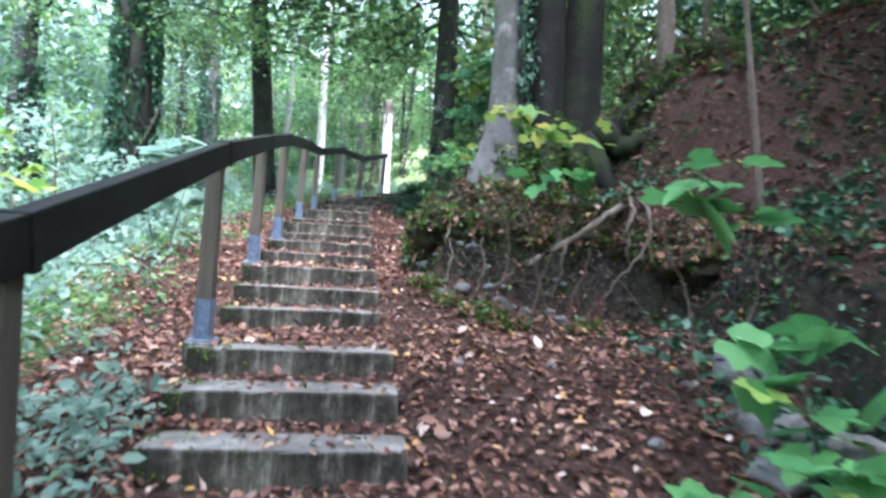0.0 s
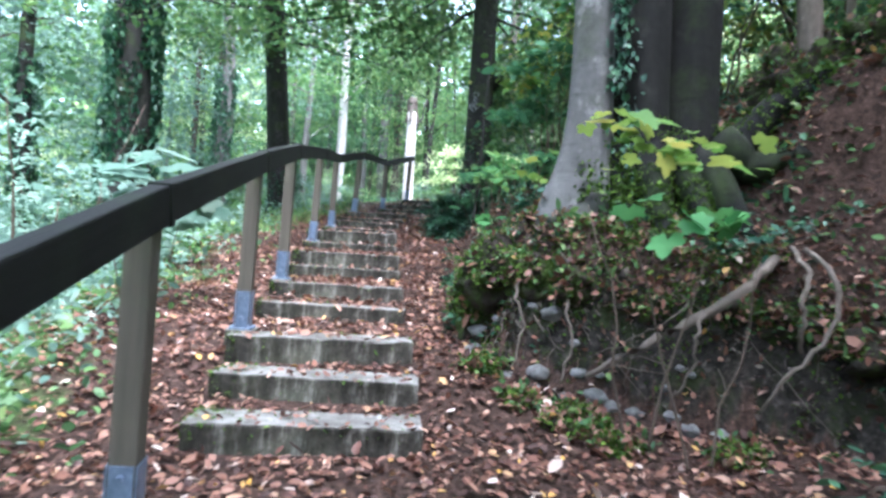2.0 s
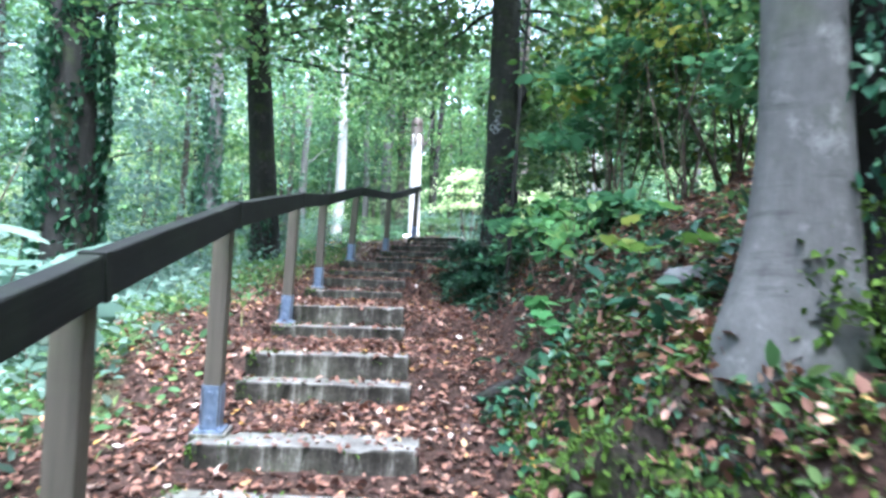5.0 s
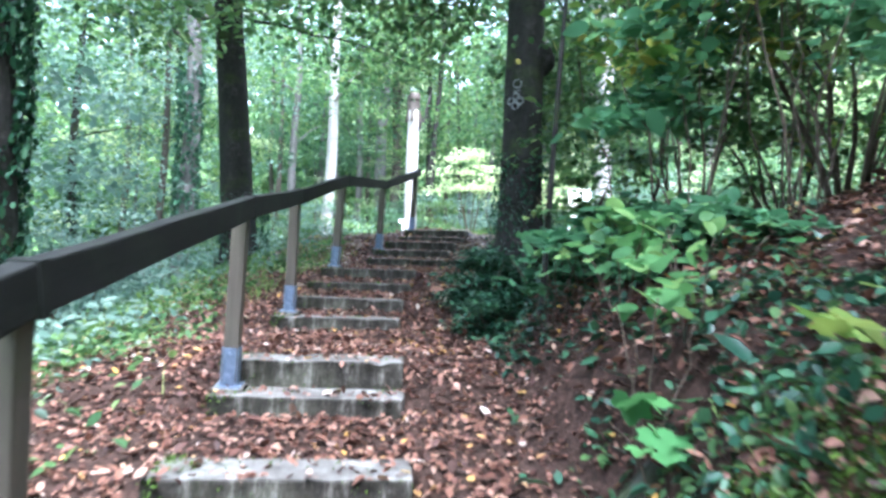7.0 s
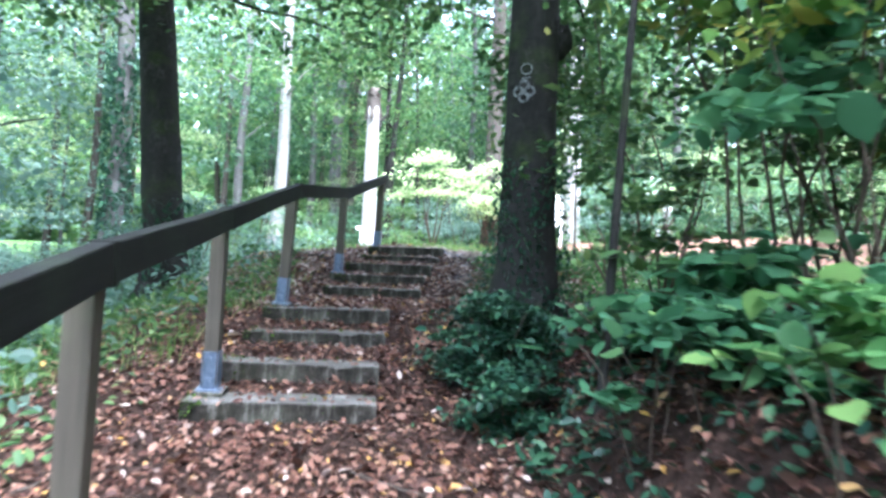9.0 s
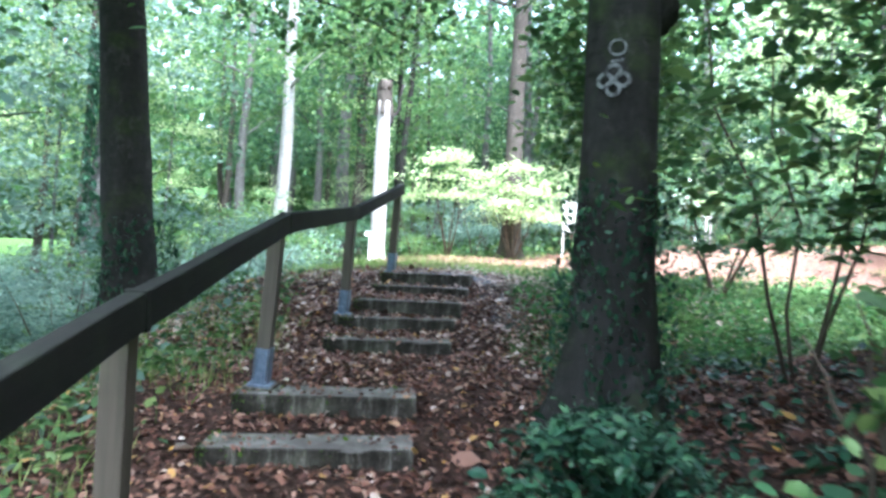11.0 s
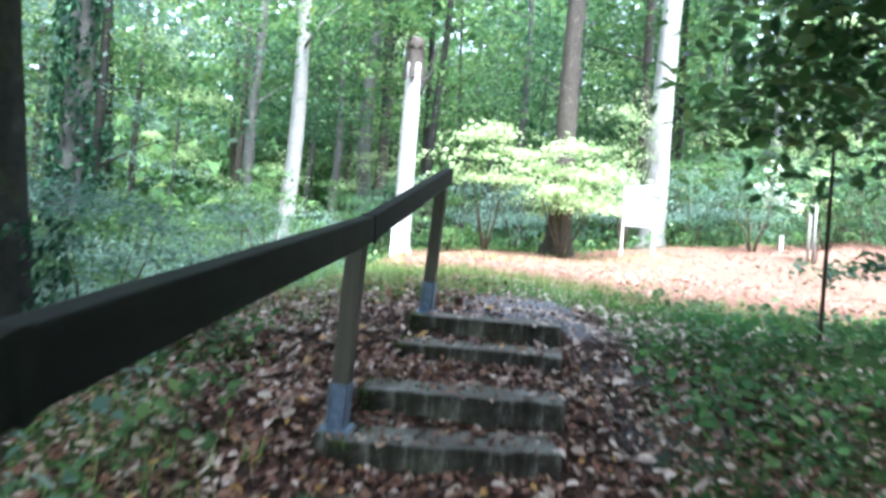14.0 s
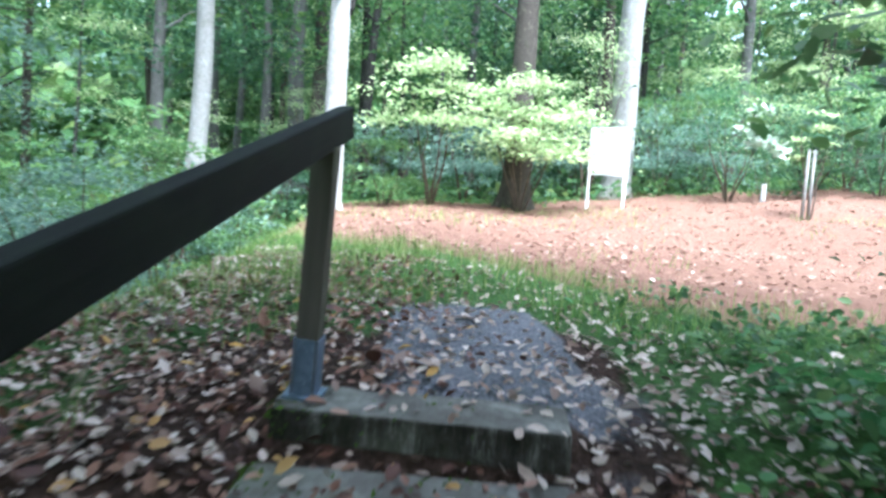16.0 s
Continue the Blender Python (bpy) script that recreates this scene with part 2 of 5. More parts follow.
# ---- the lie of the land ----
# front edge of each step: x and y of its middle, height of its top, turn in degrees
STEPS = [
    (-0.38, 2.99, 0.73, 0), (-0.41, 3.49, 0.90, 0), (-0.42, 3.97, 1.06, 3), (-0.50, 5.11, 1.24, 0), (-0.51, 5.60, 1.40, -3),
    (-0.53, 6.07, 1.58, 2), (-0.58, 7.10, 1.74, -5), (-0.58, 7.70, 1.90, -4), (-0.60, 8.86, 2.06, -2), (-0.61, 9.18, 2.23, 0),
    (-0.64, 10.27, 2.38, -4), (-0.64, 10.60, 2.56, -2), (-0.64, 12.38, 2.72, -2), (-0.60, 12.96, 2.88, -2), (-0.50, 13.89, 3.02, -3),
    (-0.43, 14.52, 3.19, -4), (0.08, 16.31, 3.36, -3), (0.20, 16.95, 3.52, -5), (0.33, 17.40, 3.68, -10), (0.56, 18.28, 3.82, -14), (0.67, 18.74, 3.98, -17),
]
STEP_LENGTH, STEP_DEPTH = 1.2, 0.34
sy = [s[1] for s in STEPS]
PY = [-60, -6, 0, 1.66, 2.9] + sy + [21.5, 25, 32, 45]
PX = [-0.3, -0.35, -0.36, -0.37, -0.38] + [s[0] for s in STEPS] + [1.25, 2.2, 3.4, 5.0]
PZ = [-5.5, -0.8, 0.02, 0.44, 0.58] + [s[2] - 0.1 for s in STEPS] + [4.05, 4.15, 4.5, 4.8]
FOOT_Y = [-60, 0, 2, 3.8, 4.9, 5.25, 5.5, 5.75, 6.0, 6.3, 6.7, 8, 10, 12, 14, 16, 20]
FOOT_X = [2.4, 2.4, 2.5, 2.5, 2.42, 2.0, 1.42, 0.9, 0.56, 0.42, 0.40, 0.5, 0.6, 0.75, 1.1, 2.4, 6.0]
FACE_H = [0.7, 0.7, 0.7, 0.7, 0.68, 0.66, 0.64, 0.62, 0.62, 0.62, 0.62, 0.55, 0.52, 0.4, 0.12, 0.0, 0.0]
RISE_K = [0.6, 0.6, 0.6, 0.6, 0.6, 0.6, 0.6, 0.6, 0.58, 0.57, 0.56, 0.55, 0.5, 0.24, 0.15, 0.04, 0.0]


def smooth(a, b, v):
    t = np.clip((v - a) / (b - a), 0, 1)
    return t * t * (3 - 2 * t)


def rust_edge(x):
    """Where grass gives way to the leaf carpet of the clearing."""
    return np.interp(x, [-3, 0, 2, 3.2, 5, 8, 14], [28.5, 26.4, 23.8, 21.6, 20.6, 19.8, 18.6])


def fbm(x, y, scale, seed=0.0, octaves=3):
    """Cheap smooth noise on arrays: sums of turned sines."""
    out, amp = 0.0, 1.0
    for o in range(octaves):
        s = scale * 2.03 ** o
        a = 1.3 * o + seed
        u, v = x * math.cos(a) + y * math.sin(a), -x * math.sin(a) + y * math.cos(a)
        out = out + amp * (np.sin(u * s + 2.1 * np.sin(v * s * 0.71 + seed)) * np.cos(v * s * 0.93 + 1.7 * np.sin(u * s * 0.57 + 2 * seed)))
        amp *= 0.5
    return out


def height(x, y):
    """Height of the ground, for arrays or numbers."""
    x, y = np.asarray(x, float), np.asarray(y, float)
    xc = np.interp(y, PY, PX)
    base = np.interp(y, PY, PZ)
    d = x - xc
    # treads behind each block
    tread = np.full_like(base, -1e3)
    for (sx, s_y, sz, turn), nxt in zip(STEPS, STEPS[1:] + STEPS[-1:]):
        front = y - s_y - np.tan(np.radians(turn)) * (x - sx)
        fill = 0.05 * smooth(0.30, max(0.55, nxt[1] - s_y), front)
        tread = np.maximum(tread, np.where(front > 0.02, sz - 0.17 + 0.15 * smooth(0.05, 0.30, front) + fill, -1e3))
    inside = smooth(0.78, 0.58, np.abs(d)) * smooth(2.9, 3.05, y) * smooth(19.9, 19.2, y)
    z = base * (1 - inside) + np.maximum(tread, base - 0.2) * inside
    # left side: shoulder, then a long drop
    left = np.maximum(0, -d - 0.7)
    drop = 0.10 * left + 0.55 * np.maximum(0, left - (1.5 + 0.04 * np.maximum(y - 14, 0)))
    z = z - np.minimum(drop, 2.2 + 0.08 * left) * smooth(60, 30, y)
    # right side: cut bank and slope
    fx = np.interp(y, FOOT_Y, FOOT_X) + 0.10 * fbm(x * 0, y, 2.3, 1.0)
    r = x - fx
    bank = np.interp(y, FOOT_Y, FACE_H) * smooth(0.0, 0.30 + 0.5 * smooth(6.0, 7.2, y), r) + np.interp(y, FOOT_Y, RISE_K) * np.clip(r - 0.2, 0, 3.0 + 1.2 * smooth(11, 8, y)) + 0.08 * np.interp(y, FOOT_Y, RISE_K) * np.clip(r - 3.2, 0, 40)
    # the shoulder on which the old beech stands
    z = z + 0.25 * smooth(0.34, 0.68, r) * smooth(3.4, 2.0, r) * smooth(5.3, 5.9, y) * smooth(7.7, 6.9, y)
    # the clearing climbs gently away from the stair head
    z = z + 0.11 * np.clip(x - 5.5, 0, 9) * smooth(20.5, 27, y) * smooth(60, 40, y)
    z = z + bank
    level = smooth(5.3, 5.8, y) * smooth(7.3, 6.8, y) * smooth(2.5, 1.7, r)
    z = z * (1 - level) + np.minimum(z, 2.14 + 0.56 * np.clip(y - 5.6, 0, 0.72) + 0.03 * r) * level
    rough = smooth(-0.02, 0.06, r) * smooth(0.6, 0.35, r) * smooth(9.5, 7.5, y)
    z = z + rough * (0.11 * fbm(x, y, 6.0, 4.0) + 0.06 * fbm(x, y, 19.0, 6.0))
    far = smooth(1.0, 6.0, np.abs(d))
    z = z + (0.025 + 0.10 * far) * fbm(x, y, 0.9, 0.4) * (1 - 0.8 * inside) + 0.02 * fbm(x, y, 4.1, 2.4) * (1 - 0.6 * inside)
    return z


def fast_mesh(name, verts, faces):
    """A mesh from arrays of vertices and of faces with one number of corners each."""
    me = bpy.data.meshes.new(name)
    nv, (nf, k) = len(verts), faces.shape
    me.vertices.add(nv)
    me.vertices.foreach_set("co", np.ascontiguousarray(verts, dtype=np.float32).ravel())
    me.loops.add(nf * k)
    me.loops.foreach_set("vertex_index", np.ascontiguousarray(faces, dtype=np.int32).ravel())
    me.polygons.add(nf)
    me.polygons.foreach_set("loop_start", np.arange(0, nf * k, k, dtype=np.int32))
    me.polygons.foreach_set("loop_total", np.full(nf, k, dtype=np.int32))
    me.update(calc_edges=True)
    return me


def object_of(name, me, material, parent=None, label="", flat=False):
    ob = new(name, me)
    me.materials.append(material)
    if not flat:
        me.polygons.foreach_set("use_smooth", np.ones(len(me.polygons), dtype=bool))
    if parent:
        ob.parent = parent
    if label:
        tagged(ob, label)
    return ob


def part(name, bm, material, parent=None, label="", flat=True):
    me = bpy.data.meshes.new(name)
    bm.to_mesh(me)
    bm.free()
    return object_of(name, me, material, parent, label, flat)


def thing(name, label, category, group="", kind="", at=(0, 0, 0)):
    ob = new(name)
    ob.location = at
    return tagged(ob, label, category, group, kind)


def build_ground():
    def axis(lo, hi, dense_lo, dense_hi, step):
        v = list(np.arange(dense_lo, dense_hi, step))
        s, p = step, dense_hi
        while p < hi:
            v.append(p)
            s *= 1.12
            p += s
        v.append(hi)
        s, p = step, dense_lo
        while p > lo:
            s *= 1.12
            p -= s
            v.insert(0, max(p, lo))
        return np.array(sorted(set(v)))

    xs, ys = axis(-400, 400, -3.6, 3.4, 0.07), axis(-60, 500, 1.5, 20.0, 0.07)
    X, Y = np.meshgrid(xs, ys)
    Z = height(X, Y)
    fx = np.interp(Y, FOOT_Y, FOOT_X) + 0.10 * fbm(X * 0, Y, 2.3, 1.0)
    r = X - fx
    verts = np.stack([X, Y, Z], -1).reshape(-1, 3)
    ny, nx = X.shape
    i = np.arange(ny * nx).reshape(ny, nx)
    faces = np.stack([i[:-1, :-1], i[:-1, 1:], i[1:, 1:], i[1:, :-1]], -1).reshape(-1, 4)
    me = fast_mesh("ground", verts, faces)
    xc = np.interp(Y, PY, PX)
    d = X - xc
    n = 0.5 * fbm(X, Y, 1.1, 3.0)
    soil = np.clip(smooth(0.02, 0.12, r) * smooth(0.42, 0.25, r) * smooth(6.3, 5.7, Y) + 0.15 * n, 0, 1)
    green = np.clip(smooth(19.8, 21.0, Y + 0.3 * n) * smooth(1.0, -0.8, Y - rust_edge(X) + 0.8 * n) * 0.9 + smooth(-1.0, -2.2, d + 0.5 * n) * 0.55 + smooth(33, 36, Y) * 0.8 + smooth(0.9, 1.3, d) * smooth(15, 17, Y) * smooth(0.5, -0.7, Y - rust_edge(X)) * 0.8, 0, 1)
    rust = np.clip(smooth(-1.0, 0.6, Y - rust_edge(X) + 0.8 * n) * smooth(36, 33, Y) * smooth(-2.5, 1.5, X) * 0.95, 0, 1)
    gravel = np.clip(smooth(18.8, 19.1, Y) * smooth(21.6, 20.4, Y) * smooth(0.65, 0.4, np.abs(X - 1.1 - 0.12 * (Y - 19))), 0, 1)
    gravel = np.clip(gravel + 0.3 * smooth(0.7, 0.3, np.abs(X - 1.65)) * smooth(16.3, 17.0, Y) * smooth(19.8, 19.0, Y), 0, 1)
    green = green * (1 - gravel)
    col = np.stack([soil, green, rust, gravel], -1).reshape(-1, 4)
    at = me.color_attributes.new("cover", "FLOAT_COLOR", "POINT")
    at.data.foreach_set("color", col.astype(np.float32).ravel())
    ob = object_of("ground", me, GROUND)
    return tagged(ob, "sloping forest floor under brown fallen leaves and low greenery", "ground", kind="structure")


build_ground()
rng = np.random.default_rng(7)


# ---- leaves ----
def outline(kind):
    """Corners of one leaf, length 1 along y, and its faces."""
    if kind == "kite":
        v = [(0, 0, 0), (0.3, 0.5, 0.10), (0, 1, 0.0), (-0.3, 0.5, 0.10)]
        return np.array(v, float), [(0, 1, 2), (0, 2, 3)]
    if kind == "oval":
        v = [(0, 0, 0), (0.24, 0.25, 0.06), (0.27, 0.62, 0.04), (0, 1, -0.08), (-0.27, 0.62, 0.04), (-0.24, 0.25, 0.06)]
        return np.array(v, float), [(0, 1, 2, 3), (0, 3, 4, 5)]
    if kind == "broad":
        v = [(0, 0, 0), (0.30, 0.12, 0.06), (0.42, 0.45, 0.05), (0.27, 0.76, 0.01), (0, 1, -0.08), (-0.27, 0.76, 0.01), (-0.42, 0.45, 0.05), (-0.30, 0.12, 0.06)]
        return np.array(v, float), [(0, 1, 2), (0, 2, 3), (0, 3, 4), (0, 4, 5), (0, 5, 6), (0, 6, 7)]
    if kind == "blade":
        v = [(-0.02, 0, 0), (0.02, 0, 0), (0.012, 0.6, 0.12), (-0.012, 0.6, 0.12), (0.002, 1, 0.34), (-0.002, 1, 0.34)]
        return np.array(v, float), [(0, 1, 2, 3), (3, 2, 4, 5)]
    # maple: five toothed lobes round the stalk
    v = [(0, 0.12, 0.0)]
    spec = [(-158, 0.36), (-130, 0.42), (-108, 0.54), (-82, 0.48), (-62, 0.68), (-48, 0.66), (-30, 0.54), (-14, 0.74), (0, 0.88), (14, 0.74), (30, 0.54), (48, 0.66), (62, 0.68), (82, 0.48), (108, 0.54), (130, 0.42), (158, 0.36)]
    for a, rad in spec:
        v.append((rad * math.sin(radians(a)), 0.12 + rad * math.cos(radians(a)), 0.09 * abs(math.sin(radians(a))) - 0.12 * rad * rad))
    return np.array(v, float), [(0, j + 1, j) for j in range(1, len(spec))]


def scatter(name, kind, pts, size, tilt, rnd, spread=0.27, facing=None, up=None):
    """One mesh of many leaves. tilt: how far they turn from lying flat, in radians (one number or one a leaf)."""
    v, f = outline(kind)
    n = len(pts)
    yaw = rnd.uniform(0, 2 * math.pi, n) if facing is None else facing
    pit = rnd.normal(0, 1, n) * tilt if up is None else up + rnd.normal(0, 1, n) * tilt
    rol = rnd.normal(0, 1, n) * tilt
    s = size * np.exp(rnd.normal(0, spread, n))
    cy, sn, cp, sp, cr, sr = np.cos(yaw), np.sin(yaw), np.cos(pit), np.sin(pit), np.cos(rol), np.sin(rol)
    curl = 1 + rnd.normal(0, 0.8, n)
    x = np.outer(s, v[:, 0])
    y = np.outer(s, v[:, 1])
    z = np.outer(s * curl, v[:, 2])
    x, z = x * cr[:, None] + z * sr[:, None], -x * sr[:, None] + z * cr[:, None]
    y, z = y * cp[:, None] - z * sp[:, None], y * sp[:, None] + z * cp[:, None]
    x, y = x * cy[:, None] - y * sn[:, None], x * sn[:, None] + y * cy[:, None]
    verts = np.stack([x, y, z], -1) + np.asarray(pts)[:, None, :]
    faces = (np.array(f)[None] + (np.arange(n) * len(v))[:, None, None]).reshape(-1, len(f[0]))
    return fast_mesh(name, verts.reshape(-1, 3), faces)


def tube(path, radii, sides=8, wobble=0.0, seed=0):
    """A bmesh tube along points, with bumps."""
    bm = bmesh.new()
    rings = []
    rnd = np.random.default_rng(seed)
    path = [Vector(p) for p in path]
    for i, (p, rad) in enumerate(zip(path, radii)):
        t = (path[min(i + 1, len(path) - 1)] - path[max(i - 1, 0)]).normalized()
        a = t.orthogonal().normalized() if abs(t.z) < 0.5 else Vector((1, 0, 0)).cross(t).normalized()
        a = (a - t * a.dot(t)).normalized()
        b = t.cross(a)
        ring = []
        for k in range(sides):
            w = 2 * math.pi * k / sides
            rr = rad * (1 + wobble * (math.sin(3 * w + i * 0.3 + seed) * 0.5 + rnd.normal(0, 0.5)))
            ring.append(bm.verts.new(p + (a * math.cos(w) + b * math.sin(w)) * rr))
        rings.append(ring)
    for r0, r1 in zip(rings, rings[1:]):
        for k in range(sides):
            bm.faces.new((r0[k], r0[(k + 1) % sides], r1[(k + 1) % sides], r1[k]))
    bm.faces.new(rings[-1])
    bm.faces.new(rings[0][::-1])
    bmesh.ops.recalc_face_normals(bm, faces=bm.faces)
    return bm


def box(x0, x1, y0, y1, z0, z1, bevel=0.0):
    bm = bmesh.new()
    bmesh.ops.create_cube(bm, size=1)
    for v in bm.verts:
        v.co = Vector(((x0 + x1) / 2 + v.co.x * (x1 - x0), (y0 + y1) / 2 + v.co.y * (y1 - y0), (z0 + z1) / 2 + v.co.z * (z1 - z0)))
    if bevel:
        bmesh.ops.bevel(bm, geom=bm.edges[:], offset=bevel, segments=2, affect="EDGES", profile=0.6)
    return bm


def join(*bms):
    out = bmesh.new()
    for b in bms:
        me = bpy.data.meshes.new("tmp")
        b.to_mesh(me)
        b.free()
        out.from_mesh(me)
        bpy.data.meshes.remove(me)
    return out


# ---- stairs ----
def concrete_step(i, x, y, z, turn):
    """A worn precast block with chipped, rounded edges."""
    rnd = random.Random(100 + i)
    bm = bmesh.new()
    bmesh.ops.create_cube(bm, size=1)
    for v in bm.verts:
        v.co = Vector((v.co.x * STEP_LENGTH, (v.co.y + 0.5) * STEP_DEPTH, (v.co.z - 0.5) * 0.30))
    bmesh.ops.subdivide_edges(bm, edges=[e for e in bm.edges if abs((e.verts[0].co - e.verts[1].co).x) > 0.5], cuts=15, use_grid_fill=True)
    bmesh.ops.bevel(bm, geom=[e for e in bm.edges if e.calc_face_angle(0) > 0.7], offset=0.016, segments=2, affect="EDGES", profile=0.55)
    for v in bm.verts:
        worn = 0.006 * noise.noise(Vector((v.co.x * 7 + i * 9.1, v.co.y * 7, v.co.z * 7)))
        edge = max(0.0, 1 - abs(v.co.y) / 0.03) * max(0.0, 1 - abs(v.co.z) / 0.03)
        chip = max(0.0, noise.noise(Vector((v.co.x * 5 + i * 3.3, i, 0))) - 0.25) * 0.05 * edge
        v.co += Vector((worn, worn + chip, worn - chip))
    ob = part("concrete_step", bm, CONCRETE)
    ob.matrix_world = pose(x, y, z, rnd.uniform(-0.7, 0.7), rnd.uniform(-0.8, 0.8), turn)
    q = np.random.default_rng(3000 + i)
    n = 260
    u = np.where(q.uniform(0, 1, n) < 0.55, -STEP_LENGTH / 2 + np.abs(q.normal(0, 0.10, n)), q.uniform(-STEP_LENGTH / 2, STEP_LENGTH / 2, n))
    top = q.uniform(0, 1, n) < 0.6
    m = np.stack([u, np.where(top, STEP_DEPTH * q.uniform(0.0, 1.0, n) ** 0.5, -0.004), np.where(top, 0.004, -0.17 * q.uniform(0, 1, n) ** 2)], -1)
    m = m[(fbm(m[:, 0], m[:, 1] + m[:, 2] + 7.0 * i, 9.0, 2.0) > 0.05) | (u < -STEP_LENGTH / 2 + 0.06)]
    tagged(object_of("moss", scatter("moss", "oval", m, 0.020, 0.6, q), MOSS, ob), kind="stuff")
    wet = "streaked, sunk in brown leaves" if i not in (2, 5, 7, 10, 12, 15, 17, 20) else "carrying a handrail post"
    return tagged(ob, "weathered grey concrete stair block, " + wet, "step", group="steps of the forest stair")


for i, s in enumerate(STEPS):
    concrete_step(i, *s)

# post feet: x, y, z of each, from the bottom up
POSTS = [(-0.81, -0.15, 0.0), (-0.84, 1.73, 0.45), (-0.93, 4.12, 1.09), (-1.03, 6.28, 1.61), (-1.06, 7.96, 1.93), (-1.10, 10.51, 2.41), (-1.06, 12.64, 2.76), (-0.82, 14.74, 3.22), (-0.31, 17.15, 3.54), (0.24, 19.04, 3.99)]
RAIL_H, RAIL_T, POST_W = 0.135, 0.034, 0.092
# the rail's upper edge above each foot, and how far each post leans towards the stair
RISE = [1.18, 1.165, 1.185, 1.175, 1.235, 1.20, 1.165, 1.155, 1.125, 1.15]
LEAN = [0.03, 0.03, 0.045, 0.045, 0.045, 0.06, 0.035, 0.075, 0.045, 0.045]


def handrail():
    root = thing("handrail", "dark weathered timber handrail on grey posts beside the stair", "handrail", at=POSTS[0])
    o = Vector(POSTS[0])
    tops = [Vector((p[0] + lean, p[1] - 0.12, p[2] + rise)) for p, rise, lean in zip(POSTS, RISE, LEAN)]
    turns = []
    for i, p in enumerate(POSTS):
        q = POSTS[min(i + 1, len(POSTS) - 1)]
        b = POSTS[max(i - 1, 0)]
        turns.append(math.degrees(math.atan2(-(q[0] - b[0]), q[1] - b[1])))
    for i, p in enumerate(POSTS):
        p = (p[0] - (0.045 if i < len(POSTS) - 1 else 0.0), p[1], p[2])
        h = RISE[i] - RAIL_H + 0.02
        axis = (tops[i] - Vector(POSTS[i])).normalized()
        tilt = Vector((0, 0, 1)).rotation_difference(axis).to_matrix().to_4x4()
        post = part("post", box(-POST_W / 2, POST_W / 2, -POST_W / 2, POST_W / 2, 0.03, h, 0.005), POST_WOOD, root)
        post.matrix_basis = Matrix.Translation(Vector(p) - o) @ tilt @ pose(0, 0, 0, 0, 0, turns[i])
        w = POST_W / 2
        shoe = join(box(-w - 0.007, -w - 0.0005, -w - 0.004, w + 0.004, -0.02, 0.25, 0.001), box(w + 0.0005, w + 0.007, -w - 0.004, w + 0.004, -0.02, 0.25, 0.001),
                    box(-w + 0.006, w - 0.006, -w - 0.007, -w - 0.0005, -0.02, 0.25, 0.001), box(-w - 0.03, w + 0.03, -w - 0.03, w + 0.03, -0.01, 0.008, 0.001))
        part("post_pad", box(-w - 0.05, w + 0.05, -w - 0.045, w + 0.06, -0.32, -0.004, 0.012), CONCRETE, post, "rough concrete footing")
        part("post_shoe", shoe, STEEL, post, "galvanised steel shoe")
        for z in (0.07, 0.21):
            bolt = bmesh.new()
            bmesh.ops.create_cone(bolt, cap_ends=True, segments=6, radius1=0.013, radius2=0.011, depth=0.012, matrix=pose(0, -w - 0.012, z, 90))
            part("bolt", bolt, STEEL, post)
    for i in range(len(POSTS) - 1):
        a, b = tops[i].copy(), tops[i + 1].copy()
        a.z -= RAIL_H / 2
        b.z -= RAIL_H / 2
        d = b - a
        over = 0.28 if i == len(POSTS) - 2 else 0.0
        L = d.length
        bm = box(-RAIL_T, RAIL_T, 0.004, L - 0.004 + over, -RAIL_H / 2, RAIL_H / 2, 0.008)
        bmesh.ops.subdivide_edges(bm, edges=[e for e in bm.edges if e.calc_length() > 1], cuts=6)
        for v in bm.verts:
            v.co += Vector((0.004 * noise.noise(v.co * 1.7 + Vector((i, 0, 0))), 0, 0.006 * noise.noise(v.co * 1.3 + Vector((0, i, 5)))))
        rail = part("rail_board", bm, RAIL_WOOD, root)
        rail.matrix_basis = Matrix.Translation(a - o) @ pose(0, 0, 0, math.degrees(math.asin(d.z / L)), 0, math.degrees(math.atan2(-d.x, d.y)))
    # lapped ends: a dark strap over each joint of two boards
    for i in range(1, len(POSTS) - 1):
        d = (tops[i + 1] - tops[i - 1]).normalized()
        strap = part("joint_strap", box(-RAIL_T - 0.006, RAIL_T + 0.006, -0.02, 0.02, -RAIL_H - 0.006, 0.006, 0.002), RAIL_WOOD, root)
        strap.matrix_basis = Matrix.Translation(tops[i] - o) @ pose(0, 0, 0, math.degrees(math.asin(d.z)), 0, math.degrees(math.atan2(-d.x, d.y)))
    return root


handrail()


